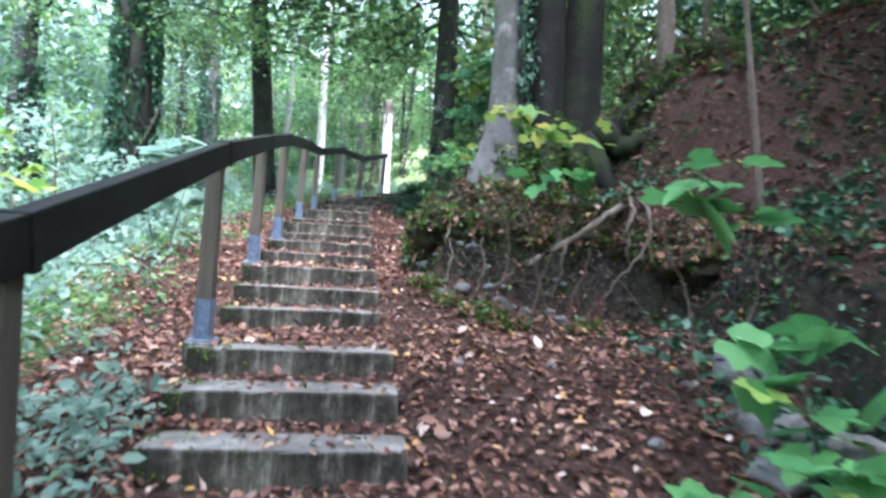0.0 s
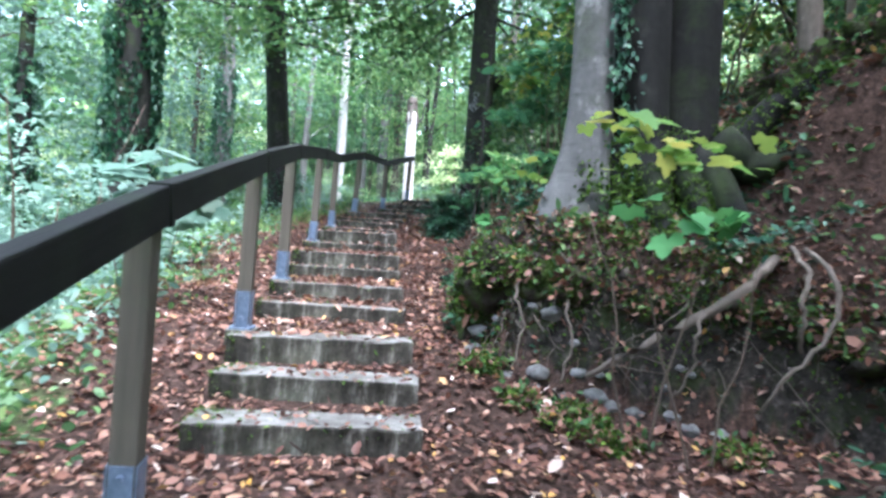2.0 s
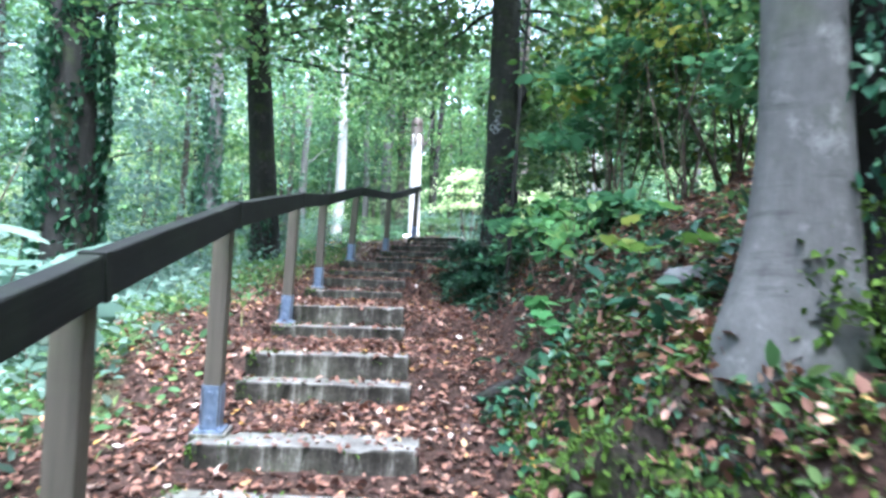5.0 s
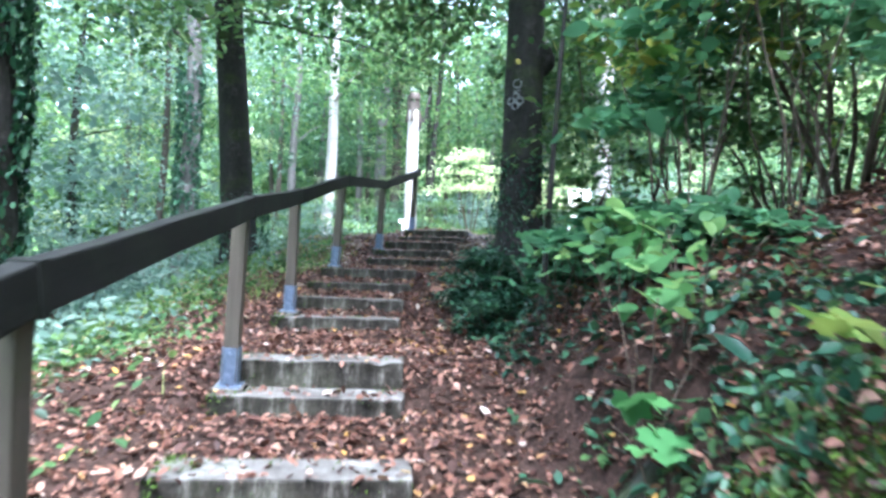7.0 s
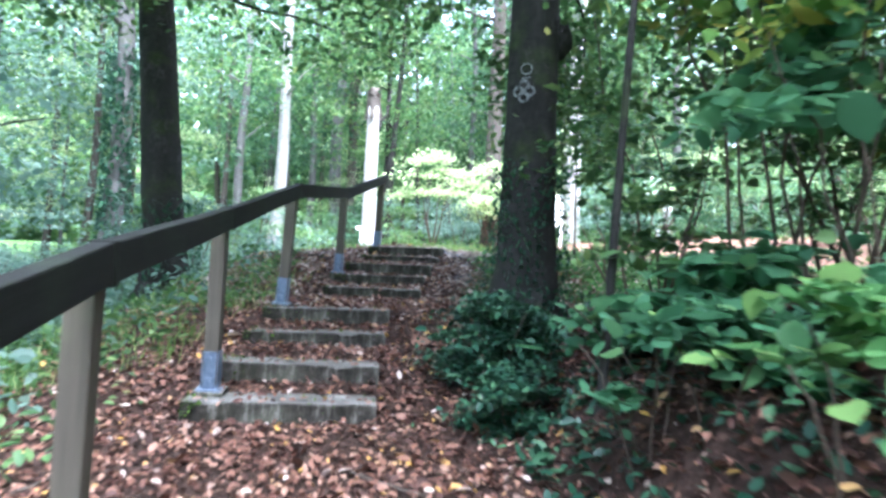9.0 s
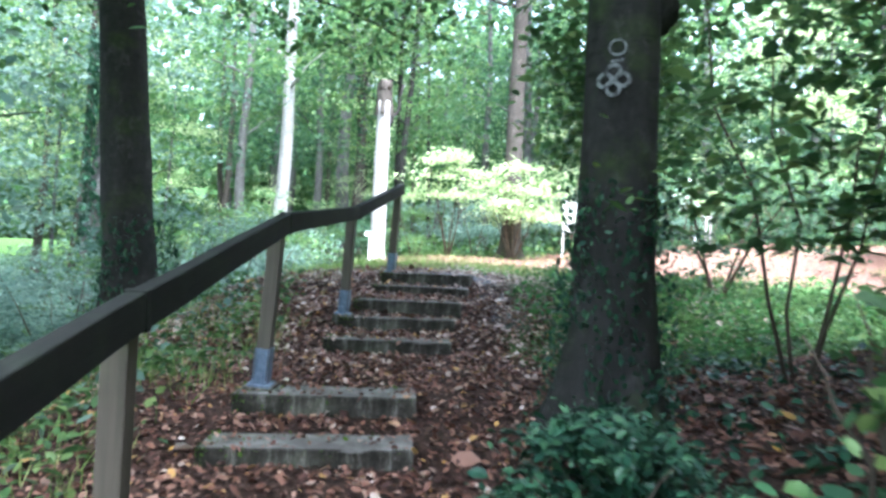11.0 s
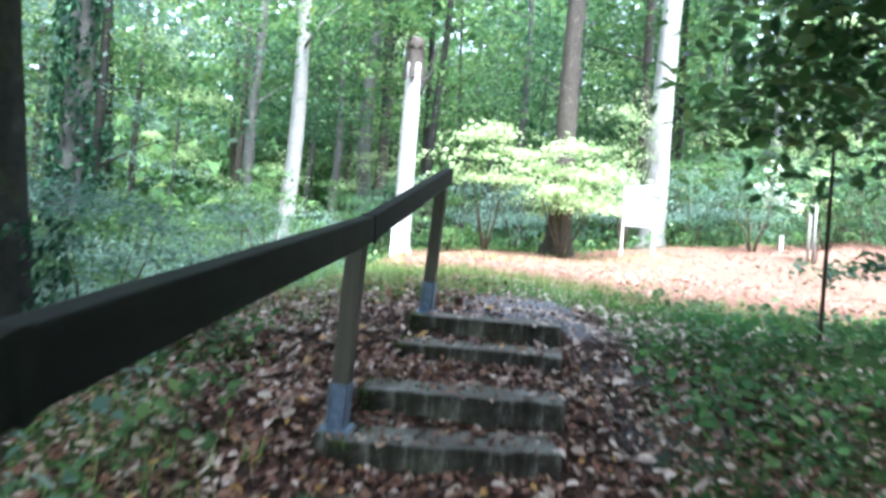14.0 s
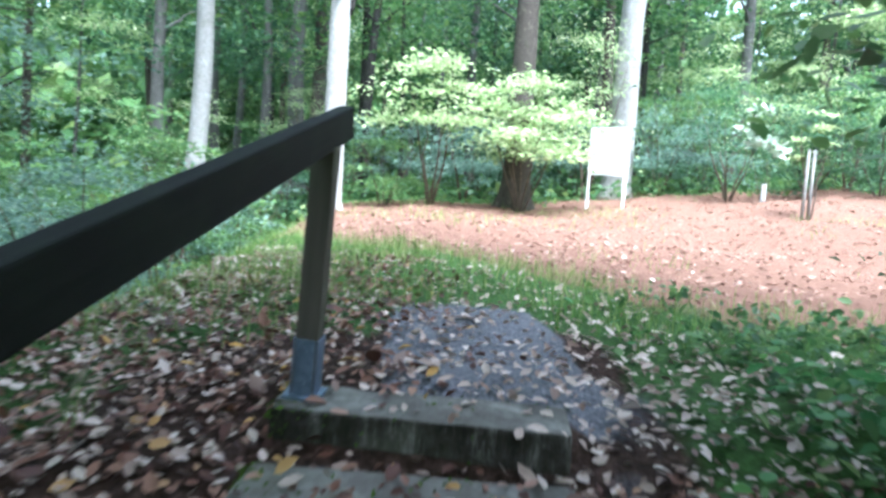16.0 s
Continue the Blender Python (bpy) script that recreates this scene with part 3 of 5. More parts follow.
# ---- trees ----
def trunk_bm(height_m, radius, flare=1.5, lean=(0.0, 0.0), seed=0, sides=18, top=0.35, crook=0.10):
    rnd = np.random.default_rng(seed)
    n = 26
    path, radii = [], []
    ph = rnd.uniform(0, 6, 4)
    for k in range(n + 1):
        u = (k / n) ** 1.5
        z = -0.35 + u * (height_m + 0.35)
        zz = max(z, 0)
        path.append((lean[0] * zz + crook * radius * 3 * math.sin(zz * 0.5 + ph[0]) * min(1, zz / 2), lean[1] * zz + crook * radius * 3 * math.sin(zz * 0.43 + ph[1]) * min(1, zz / 2), z))
        radii.append(radius * (1 - (1 - top) * zz / height_m) * (1 + (flare - 1) * math.exp(-max(z, -0.3 * radius) / (radius * 1.6))))
    bm = tube(path, radii, sides, 0.05, seed)
    # buttresses
    for v in bm.verts:
        z = v.co.z
        if z < 1.2:
            a = math.atan2(v.co.y, v.co.x)
            k = math.exp(-max(z, -0.3 * radius) / (radius * 1.3)) * 0.28 * (math.sin(a * 4 + ph[2]) + 0.6 * math.sin(a * 7 + ph[3]))
            v.co.x *= 1 + k
            v.co.y *= 1 + k
    return bm


def branch(a, b, r0, r1, sag=0.0, seed=0, sides=5):
    rnd = np.random.default_rng(seed)
    a, b = Vector(a), Vector(b)
    pts, radii = [], []
    L = (b - a).length
    for k in range(7):
        u = k / 6
        p = a.lerp(b, u) + Vector((rnd.normal(0, 0.03), rnd.normal(0, 0.03), rnd.normal(0, 0.02))) * L * 0.6 * math.sin(math.pi * u)
        p.z += sag * math.sin(math.pi * u)
        pts.append(p)
        radii.append(r0 + (r1 - r0) * u)
    return tube(pts, radii, sides)


def crown_points(rnd, n, base, top, radius, layers=True):
    """Leaf places in flattened sprays round a stem, with gaps between them."""
    sprays = max(6, n // 110)
    pts = []
    for s in range(sprays):
        u = rnd.uniform(0, 1)
        z = base + (top - base) * u
        rad = radius * (0.35 + 0.65 * math.sin(math.pi * min(1, 0.25 + 0.72 * u))) * rnd.uniform(0.35, 1.0)
        a = rnd.uniform(0, 2 * math.pi)
        c = np.array([rad * math.cos(a), rad * math.sin(a), z])
        m = n // sprays
        out = np.array([math.cos(a), math.sin(a), -0.12])
        side = np.array([-math.sin(a), math.cos(a), 0.0])
        size = radius * rnd.uniform(0.22, 0.45)
        q = c + np.outer(rnd.normal(0, 0.8, m) * size, out) + np.outer(rnd.normal(0, 0.6, m) * size, side)
        q[:, 2] += rnd.normal(0, 0.13 if layers else 0.4, m) * size
        pts.append(q)
    return np.concatenate(pts)


def tree(label, x, y, height_m, radius, bark, leaf, crown_base, crown_r, leaves=5000, leaf_size=0.13, seed=0, lean=(0, 0), flare=1.5, bark_top=0.4, group="", limbs=7, crook=0.10, kind="kite"):
    rnd = np.random.default_rng(seed)
    z = float(height(x, y))
    root = thing("tree", label, "tree", group, at=(x, y, z - 0.05))
    part("trunk", trunk_bm(height_m, radius, flare, lean, seed, top=bark_top, crook=crook), bark, root, flat=False)
    for k in range(limbs):
        h = crown_base + (height_m - crown_base) * (k + 0.5) / limbs * 0.85
        a = rnd.uniform(0, 6.28)
        L = crown_r * rnd.uniform(0.5, 0.9)
        c = Vector((lean[0] * h, lean[1] * h, h))
        part("limb", branch(c, c + Vector((math.cos(a) * L, math.sin(a) * L, L * rnd.uniform(0.1, 0.7))), radius * 0.28, 0.015, 0.1, seed + k), bark, root, flat=False)
    if leaves:
        pts = crown_points(rnd, leaves, crown_base, height_m + 1.5, crown_r)
        pts[:, 0] += lean[0] * pts[:, 2]
        pts[:, 1] += lean[1] * pts[:, 2]
        tagged(object_of("crown", scatter("crown", kind, pts, leaf_size, 0.45, rnd), leaf, root), kind="stuff")
    return root


def ivy_on(root, radius, z0, z1, n, size=0.08, seed=0, lean=(0, 0), arc=None):
    """Ivy leaves climbing a trunk."""
    rnd = np.random.default_rng(seed)
    a = rnd.uniform(0, 6.28, n) if arc is None else rnd.uniform(arc[0], arc[1], n)
    z = rnd.uniform(z0, z1, n)
    keep = np.sin(a * 3 + z * 1.7) + 0.7 * np.sin(a * 5 - z * 2.9) > -0.7
    a, z = a[keep], z[keep]
    r = radius * (1 + 0.5 * np.exp(-z / (radius * 1.6))) + rnd.uniform(0.02, 0.15, len(a))
    pts = np.stack([r * np.cos(a) + lean[0] * z, r * np.sin(a) + lean[1] * z, z], -1)
    ob = object_of("ivy", scatter("ivy", "oval", pts, size, 0.5, rnd, facing=a + math.pi / 2 + rnd.normal(0, 0.8, len(a)), up=-0.9), IVY, root, "dark ivy leaves")
    return tagged(ob, kind="stuff")


def shrub(label, x, y, top, radius, leaf, leaves, leaf_size, seed, base=0.3, kind="oval", name="shrub", stems=5, group="", category="shrub"):
    """Thin stems from one root with sprays of leaves."""
    rnd = np.random.default_rng(seed)
    z = float(height(x, y))
    root = thing(name, label, category, group, at=(x, y, z - 0.03))
    for k in range(stems):
        a = 6.28 * k / stems + rnd.uniform(-0.4, 0.4)
        L = radius * rnd.uniform(0.4, 0.95)
        part("stem", branch((0.03 * math.cos(a), 0.03 * math.sin(a), -0.15), (math.cos(a) * L, math.sin(a) * L, top * rnd.uniform(0.6, 0.98)), (0.012 + 0.006 * top) * (0.45 if kind in ("maple", "broad") or name == "beech_sapling" else 1), 0.003, 0.1, seed + k), TWIG, root, flat=False)
    pts = crown_points(rnd, leaves, base, top, radius, layers=True)
    tagged(object_of("foliage", scatter("foliage", kind, pts, leaf_size, 0.4, rnd), leaf, root), kind="stuff")
    return root


def low_branch(root, a, b, leaves, size, leaf, seed, width=0.75):
    """A hanging branch of a tree with its leaves in a flat spray."""
    q = np.random.default_rng(seed)
    part("limb", branch(a, b, 0.035, 0.008, 0.15, seed), BARK_DARK, root, flat=False)
    a, b = np.array(a, float), np.array(b, float)
    u = q.uniform(0.35, 1.1, leaves)
    p = a + np.outer(u, b - a) + q.normal(0, 1, (leaves, 3)) * np.array([width * 0.6, width * 0.6, 0.16])
    p[:, 2] -= 0.25 * np.abs(q.normal(0, 1, leaves))
    tagged(object_of("leaf_spray", scatter("leaf_spray", "oval", p, size, 0.5, q), leaf, root), kind="stuff")


# the trees that stand near the stair and the clearing
a_tree = tree("tall dark tree wrapped in ivy on the lower slope", -5.2, 14.6, 17, 0.40, BARK_DARK, GREEN, 6.0, 4.5, 9000, 0.14, 11)
ivy_on(a_tree, 0.42, 0.2, 8.0, 7500, 0.11, 12)
b_tree = tree("straight dark-barked tree beside the stair", -2.92, 18.76, 18, 0.30, BARK_DARK, GREEN, 5.5, 5.0, 21000, 0.22, 13, (-0.095, 0.0), 1.6, crook=0.03)
ivy_on(b_tree, 0.31, 0.0, 1.6, 1500, 0.06, 14)
for k, (e, n) in enumerate((((2.6, -2.2, 4.9), 420), ((3.4, 1.0, 4.4), 420), ((1.2, -3.4, 5.6), 380), ((-1.5, -2.6, 4.8), 380), ((4.2, -0.6, 5.6), 420), ((-2.6, -0.5, 4.6), 380))):
    low_branch(b_tree, (0, 0, e[2] + 0.5), e, n, 0.11, GREEN, 720 + k, 0.9)
for k, (e, n) in enumerate((((2.6, -2.0, 5.0), 420), ((-2.2, -2.4, 5.2), 420), ((1.0, -3.2, 5.8), 420), ((3.6, 0.5, 5.6), 420))):
    low_branch(a_tree, (0, 0, e[2] + 0.5), e, n, 0.12, GREEN, 730 + k, 1.0)
c_tree = tree("pale tree thickly grown with ivy", -7.4, 29.8, 18, 0.36, BARK_GREY, GREEN, 9.0, 4.5, 7000, 0.16, 15, flare=1.3)
ivy_on(c_tree, 0.36, 0.2, 9.0, 4200, 0.14, 16)
tree("white-barked birch at the edge of the clearing", -3.1, 34.6, 18, 0.28, BARK_PALE, GREEN, 7.5, 4.0, 6000, 0.16, 17, lean=(0.03, 0.0), flare=1.2)
tree("tall pale grey tree behind the notice board", 9.4, 35.6, 20, 0.40, BARK_PALE, GREEN, 10.0, 5.0, 7000, 0.17, 18, lean=(0.012, 0), flare=1.15, bark_top=0.6, crook=0.03)
tree("brown-barked tree beside the pale green hornbeam", 5.3, 32.9, 19, 0.34, BARK_BROWN, DEEP, 8.5, 4.5, 7000, 0.16, 19, flare=1.4, crook=0.03)
tree("grey beech trunk deep in the wood", -0.9, 47.0, 20, 0.42, BARK_GREY, GREEN, 9.0, 5.0, 6000, 0.2, 20)
tree("grey beech trunk deep in the wood", -0.1, 49.5, 20, 0.36, BARK_BROWN, GREEN, 9.0, 5.0, 6000, 0.2, 21)


def snag():
    x, y = 0.52, 31.5
    root = thing("dead_tree", "dead white barkless trunk with a dark broken top", "dead tree", at=(x, y, float(height(x, y)) - 0.05))
    part("trunk", trunk_bm(5.2, 0.25, 1.15, (0.0, 0.0), 31, 16, 0.85, 0.02), BARK_PALE, root, flat=False)
    bm = trunk_bm(0.7, 0.225, 1.0, (0.0, 0.0), 32, 16, 1.1, 0.02)
    for v in bm.verts:
        v.co.z += 5.1
        if v.co.z > 5.6:
            v.co.z += 0.25 * noise.noise(v.co * 6)
    part("broken_top", bm, BARK_BROWN, root, "dark rotten top", flat=False)
    part("side_branch", branch((0.2, 0, 4.4), (0.65, 0.1, 5.9), 0.07, 0.03, -0.15, 3), BARK_DARK, root, flat=False)
    return root


snag()


def marked_tree():
    x, y, rad = 1.48, 14.46, 0.27
    lean = (0.0, 0.0)
    t = tree("dark beech with a white painted trail mark, ivy round its foot", x, y, 17, rad, BARK_DARK, GREEN, 4.9, 4.8, 24000, 0.21, 41, lean, 1.75, kind="kite", crook=0.02)
    ivy_on(t, rad, 0.0, 1.7, 2700, 0.042, 42)
    base = float(height(x, y)) - 0.05
    for k, (a, b, n) in enumerate((((0.1, 0.1, 3.9), (1.0, 3.4, 2.9), 1300), ((0.1, 0.2, 4.6), (2.2, 3.6, 3.0), 1700), ((-0.1, 0.1, 4.4), (-1.6, 2.4, 3.9), 300), ((0.2, 0, 4.2), (2.6, 0.6, 3.2), 420), ((0, 0.2, 5.2), (-0.6, 3.6, 4.9), 300), ((0.1, -0.1, 4.3), (1.6, -1.6, 3.2), 420), ((-0.1, 0, 5.4), (-2.4, -1.2, 4.7), 500), ((0, -0.2, 5.6), (-0.6, -3.0, 5.0), 500), ((-0.1, 0.1, 5.0), (-2.0, 1.2, 4.0), 360), ((0.1, 0.2, 4.4), (1.35, 4.3, 2.8), 520))):
        low_branch(t, a, b, n, 0.11, GREEN, 700 + k, 0.6)
    # unseen high limbs, added only to shade the stair below
    for k, e in enumerate(((-1.2, -4.6, 6.6), (-2.6, -3.4, 7.2), (-3.2, -5.4, 7.6), (0.2, -5.6, 7.0))):
        low_branch(t, (0, -0.1, e[2] + 0.8), e, 430, 0.2, GREEN, 760 + k, 1.5)
    # white flower of four open petals on the side that faces the stair
    bm = bmesh.new()
    ang0 = math.atan2(11.5 - y, -0.3 - x)
    zc = 5.34 - base
    for k, (du, dv) in enumerate(((0, 0.055), (0.055, 0), (0, -0.055), (-0.055, 0))):
        ring0, ring1 = [], []
        for j in range(14):
            w = 2 * math.pi * j / 14
            for rr, ring in ((0.032, ring0), (0.056, ring1)):
                u, v = du + rr * math.cos(w), dv + rr * math.sin(w)
                a = ang0 + u / rad
                ring.append(bm.verts.new(((rad * 0.985 + 0.012) * math.cos(a), (rad * 0.985 + 0.012) * math.sin(a), zc + v)))
        for j in range(14):
            bm.faces.new((ring0[j], ring1[j], ring1[(j + 1) % 14], ring0[(j + 1) % 14]))
    ex = bmesh.ops.extrude_face_region(bm, geom=bm.faces[:])
    for v in [g for g in ex["geom"] if isinstance(g, bmesh.types.BMVert)]:
        v.co.x *= 1.03
        v.co.y *= 1.03
    bmesh.ops.recalc_face_normals(bm, faces=bm.faces)
    part("trail_mark", bm, PAINT, t, "white painted four-petalled trail mark")
    up = bmesh.new()

    def on_bark(u, v, lift):
        a = ang0 + u / rad
        return ((rad * 0.985 + lift) * math.cos(a), (rad * 0.985 + lift) * math.sin(a), zc + v)

    for lift in (0.012, 0.019):
        ring = [[up.verts.new(on_bark(0.02 + rr * math.cos(2 * math.pi * j / 16), 0.215 + rr * math.sin(2 * math.pi * j / 16), lift)) for j in range(16)] for rr in (0.044, 0.058)]
        for j in range(16):
            up.faces.new((ring[0][j], ring[1][j], ring[1][(j + 1) % 16], ring[0][(j + 1) % 16]))
        bar = [up.verts.new(on_bark(u, v, lift)) for u, v in ((-0.02, 0.115), (0.06, 0.125), (0.06, 0.14), (-0.02, 0.13))]
        up.faces.new(bar)
    bmesh.ops.recalc_face_normals(up, faces=up.faces)
    part("upper_trail_mark", up, PAINT, t, "white painted ring mark")
    knot = bmesh.new()
    bmesh.ops.create_icosphere(knot, subdivisions=3, radius=0.15)
    for v in knot.verts:
        n = v.co.normalized()
        v.co = v.co * (1 + 0.25 * noise.noise(n * 2.3)) + Vector((0.24, -0.02, 5.95 - base))
        v.co.z += 0.5 * (v.co.z - (5.95 - base))
    part("knot", knot, BARK_DARK, t, "swollen dark knot", flat=False)
    return t


marked_tree()


def stem_bm(foot, top, r_foot, r_top, flutes, seed, spread_foot, reach=0.34, n=40, sides=32):
    """A smooth beech stem: fluted, and swept out at the foot towards spread_foot (angle, amount)."""
    bm = bmesh.new()
    foot, top = Vector(foot), Vector(top)
    rings = []
    for k in range(n + 1):
        u = (k / n) ** 1.8
        c = foot.lerp(top, u) + Vector((0.02 * math.sin(7 * u + seed), 0.02 * math.sin(9 * u + 2 * seed), 0))
        z = c.z - foot.z
        rad = r_foot + (r_top - r_foot) * u
        low = math.exp(-max(z - 0.45, 0) / reach)
        ring = []
        for i in range(sides):
            a = 2 * math.pi * i / sides
            f = 1 + 0.05 * math.sin(flutes * a + seed) + 0.03 * math.sin(2 * a + 3 * z + seed) + 0.025 * noise.noise(Vector((math.cos(a) * 2, math.sin(a) * 2, z * 2.5 + seed)))
            f += 0.30 * low * (0.5 + 0.5 * math.sin(flutes * a + seed))
            for ang, amount in spread_foot:
                f += amount * low * max(0.0, math.cos(a - radians(ang))) ** 3
            ring.append(bm.verts.new(c + Vector((math.cos(a), math.sin(a), 0)) * rad * f))
        rings.append(ring)
    for r0, r1 in zip(rings, rings[1:]):
        for i in range(sides):
            bm.faces.new((r0[i], r0[(i + 1) % sides], r1[(i + 1) % sides], r1[i]))
    bm.faces.new(rings[-1])
    return bm


def big_beech():
    """The old many-stemmed beech on the shoulder of the cut bank, with its roots."""
    x, y = 1.56, 6.44
    z = float(height(1.15, 6.35))
    root = thing("beech_tree", "old grey many-stemmed beech with mossy flaring roots on the bank", "tree", at=(x, y, z))
    part("trunk", stem_bm((-0.27, -0.06, -0.5), (-0.5, 0.1, 16), 0.150, 0.10, 4, 1.0, ((200, 1.5), (245, 0.7)), 0.42), BARK_SMOOTH, root, "smooth pale grey stem", flat=False)
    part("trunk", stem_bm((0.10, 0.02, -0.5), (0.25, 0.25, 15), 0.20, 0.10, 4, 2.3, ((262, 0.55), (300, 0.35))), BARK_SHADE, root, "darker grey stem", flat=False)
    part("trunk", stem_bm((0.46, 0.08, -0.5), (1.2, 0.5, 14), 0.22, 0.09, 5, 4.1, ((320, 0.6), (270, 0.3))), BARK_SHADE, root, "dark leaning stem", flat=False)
    rnd = np.random.default_rng(5)
    for k, (ox, a, L, rise, rad0, mat) in enumerate(((-0.02, 255, 0.44, 0.42, 0.075, BARK_MOSSY), (0.14, 266, 0.46, 0.60, 0.095, BARK_MOSSY), (0.34, 280, 0.50, 0.50, 0.085, BARK_MOSSY), (0.50, 292, 0.55, 0.42, 0.12, BARK_DARK), (0.60, 318, 0.62, 0.46, 0.14, BARK_DARK), (0.62, 338, 0.80, 0.40, 0.11, BARK_MOSSY))):
        ca, sa = math.cos(radians(a)), math.sin(radians(a))
        pts, rad = [], []
        for j in range(10):
            u = j / 9
            px, py = ox + ca * (0.10 + L * u), sa * (0.10 + L * u) + 0.04 * math.sin(5 * u + k)
            pz = float(height(x + px, y + py)) - z - 0.02 + rise * (1 - u) ** 1.9
            pts.append((px, py, pz))
            rad.append(rad0 * (1 - u) ** 0.7 + 0.022)
        bm = tube(pts, rad, 14, 0.10, k)
        skin = np.array([v.co[:] for v in bm.verts])
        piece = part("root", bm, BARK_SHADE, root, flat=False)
        if mat is BARK_MOSSY:
            p = skin[rnd.integers(0, len(skin), 2600)] + rnd.normal(0, 0.02, (2600, 3))
            tagged(object_of("moss", scatter("moss", "oval", p, 0.024, 0.8, rnd), MOSS, piece), kind="stuff")
    for k in range(7):
        h = 4.0 + 1.5 * k
        a = rnd.uniform(0, 6.28)
        part("limb", branch((0.05, 0.1, h), (3 * math.cos(a), 3 * math.sin(a), h + rnd.uniform(0.2, 1.6)), 0.07, 0.015, 0.1, k), BARK_GREY, root, flat=False)
    object_of("crown", scatter("crown", "oval", crown_points(rnd, 5500, 4.2, 17, 4.5), 0.16, 0.45, rnd), GREEN, root)
    n = 420
    a = rnd.uniform(3.3, 5.6, n)
    v = np.abs(rnd.normal(0, 0.16, n))
    rr = 0.34 - 0.30 * np.minimum(v, 0.5) + rnd.uniform(0, 0.03, n)
    p = np.stack([-0.20 + rr * np.cos(a), -0.03 + rr * np.sin(a), 0.02 + v], -1)
    tagged(object_of("foot_moss", scatter("foot_moss", "oval", p, 0.035, 0.7, rnd), MOSS, root, "green moss round the foot"), kind="stuff")
    # a strip of ivy climbing between the two front stems
    n = 900
    v = rnd.uniform(0, 1, n) ** 0.8 * 4.2
    p = np.stack([-0.10 + 0.02 * np.sin(v * 3) + rnd.normal(0, 0.055, n) - 0.012 * v, -0.22 + 0.03 * v + rnd.normal(0, 0.02, n) - 0.10 * np.exp(-v / 0.3), v], -1)
    tagged(object_of("ivy", scatter("ivy", "oval", p, 0.05, 0.45, rnd, facing=math.pi + rnd.normal(0, 0.9, n), up=-1.0), IVY, root, "dark ivy leaves"), kind="stuff")
    return root


big_beech()


# ---- the wood around ----
def generic_tree(k, label, bark, leaf, h, rad, base, cr, leaves, size, seed):
    t = tree(label, 0, 0, h, rad, bark, leaf, base, cr, leaves, size, seed, group="trees of the wood", limbs=4, crook=0.12)
    return t


TREE_KINDS = [
    generic_tree(0, "slender dark-barked forest tree with a green crown", BARK_DARK, GREEN, 17, 0.17, 4.5, 4.0, 4100, 0.22, 201),
    generic_tree(1, "grey beech of the wood with a spreading crown", BARK_GREY, DEEP, 19, 0.26, 5.5, 4.6, 4500, 0.22, 202),
    generic_tree(2, "brown-barked forest tree with a deep green crown", BARK_BROWN, GREEN, 18, 0.21, 6.0, 4.3, 4100, 0.23, 203),
    generic_tree(3, "young thin forest tree with a pale green crown", BARK_GREY, LIME, 12, 0.10, 3.0, 3.0, 4000, 0.18, 204),
    generic_tree(4, "ivy-clad tree of the lower slope in cool green leaf", BARK_DARK, BLUE, 16, 0.22, 3.2, 4.2, 4700, 0.21, 205),
]
ivy_on(TREE_KINDS[4], 0.22, 0.2, 6.0, 2500, 0.12, 206)
rnd = np.random.default_rng(77)
taken = [(-5.2, 14.6), (-3.0, 18.8), (-7.4, 29.8), (-3.1, 34.6), (9.4, 35.6), (5.3, 32.9), (0.5, 31.5), (1.5, 14.5), (1.5, 6.4), (-0.9, 47), (-0.1, 49.5)]
used_first = set()


def plant(kinds, k, x, y):
    ob = kinds[k]
    z = float(height(x, y)) - 0.06
    m = pose(x, y, z, rnd.uniform(-2, 2), rnd.uniform(-2, 2), rnd.uniform(0, 360))
    key = (ob.name, k)
    if key not in used_first:
        used_first.add(key)
        ob.matrix_basis = m
        return ob
    return copy_thing(ob, m)


def spread(kinds, weights, count, x0, x1, y0, y1, gap, ok=lambda x, y: True):
    made = tries = 0
    while made < count and tries < count * 40:
        tries += 1
        x, y = rnd.uniform(x0, x1), rnd.uniform(y0, y1)
        if not ok(x, y) or any((x - a) ** 2 + (y - b) ** 2 < gap * gap for a, b in taken):
            continue
        taken.append((x, y))
        plant(kinds, int(rnd.choice(len(kinds), p=weights)), x, y)
        made += 1


# unseen trees behind the start, added to cast shade on the lower stair
for k, (x, y) in enumerate(((3.2, -1.8), (-2.6, -2.6), (1.2, -5.0), (5.2, -5.6), (-2.4, -7.4), (2.4, -9.6))):
    taken.append((x, y))
    plant(TREE_KINDS, (1, 2, 1, 0)[k % 4], x, y)
spread(TREE_KINDS, [0.2, 0.15, 0.15, 0.1, 0.4], 24, -32, -9.0, 9, 48, 2.4)
spread(TREE_KINDS, [0.3, 0.3, 0.2, 0.2, 0.0], 58, -14, 36, 38, 72, 1.8)
spread(TREE_KINDS, [0.3, 0.2, 0.3, 0.2, 0.0], 11, 8.5, 30, 4, 30, 2.6, lambda x, y: not (y > 17 and x < 22))
# trees out of view behind the start, added to keep sky light off
spread(TREE_KINDS, [0.3, 0.2, 0.3, 0.1, 0.1], 6, -18, 20, -22, -10, 3.0)
spread(TREE_KINDS, [0.5, 0.3, 0.2, 0.0, 0.0], 8, -24, -9, -4, 9, 2.6)
spread(TREE_KINDS, [0.4, 0.2, 0.4, 0.0, 0.0], 5, 5.5, 20, -4, 4, 2.6)


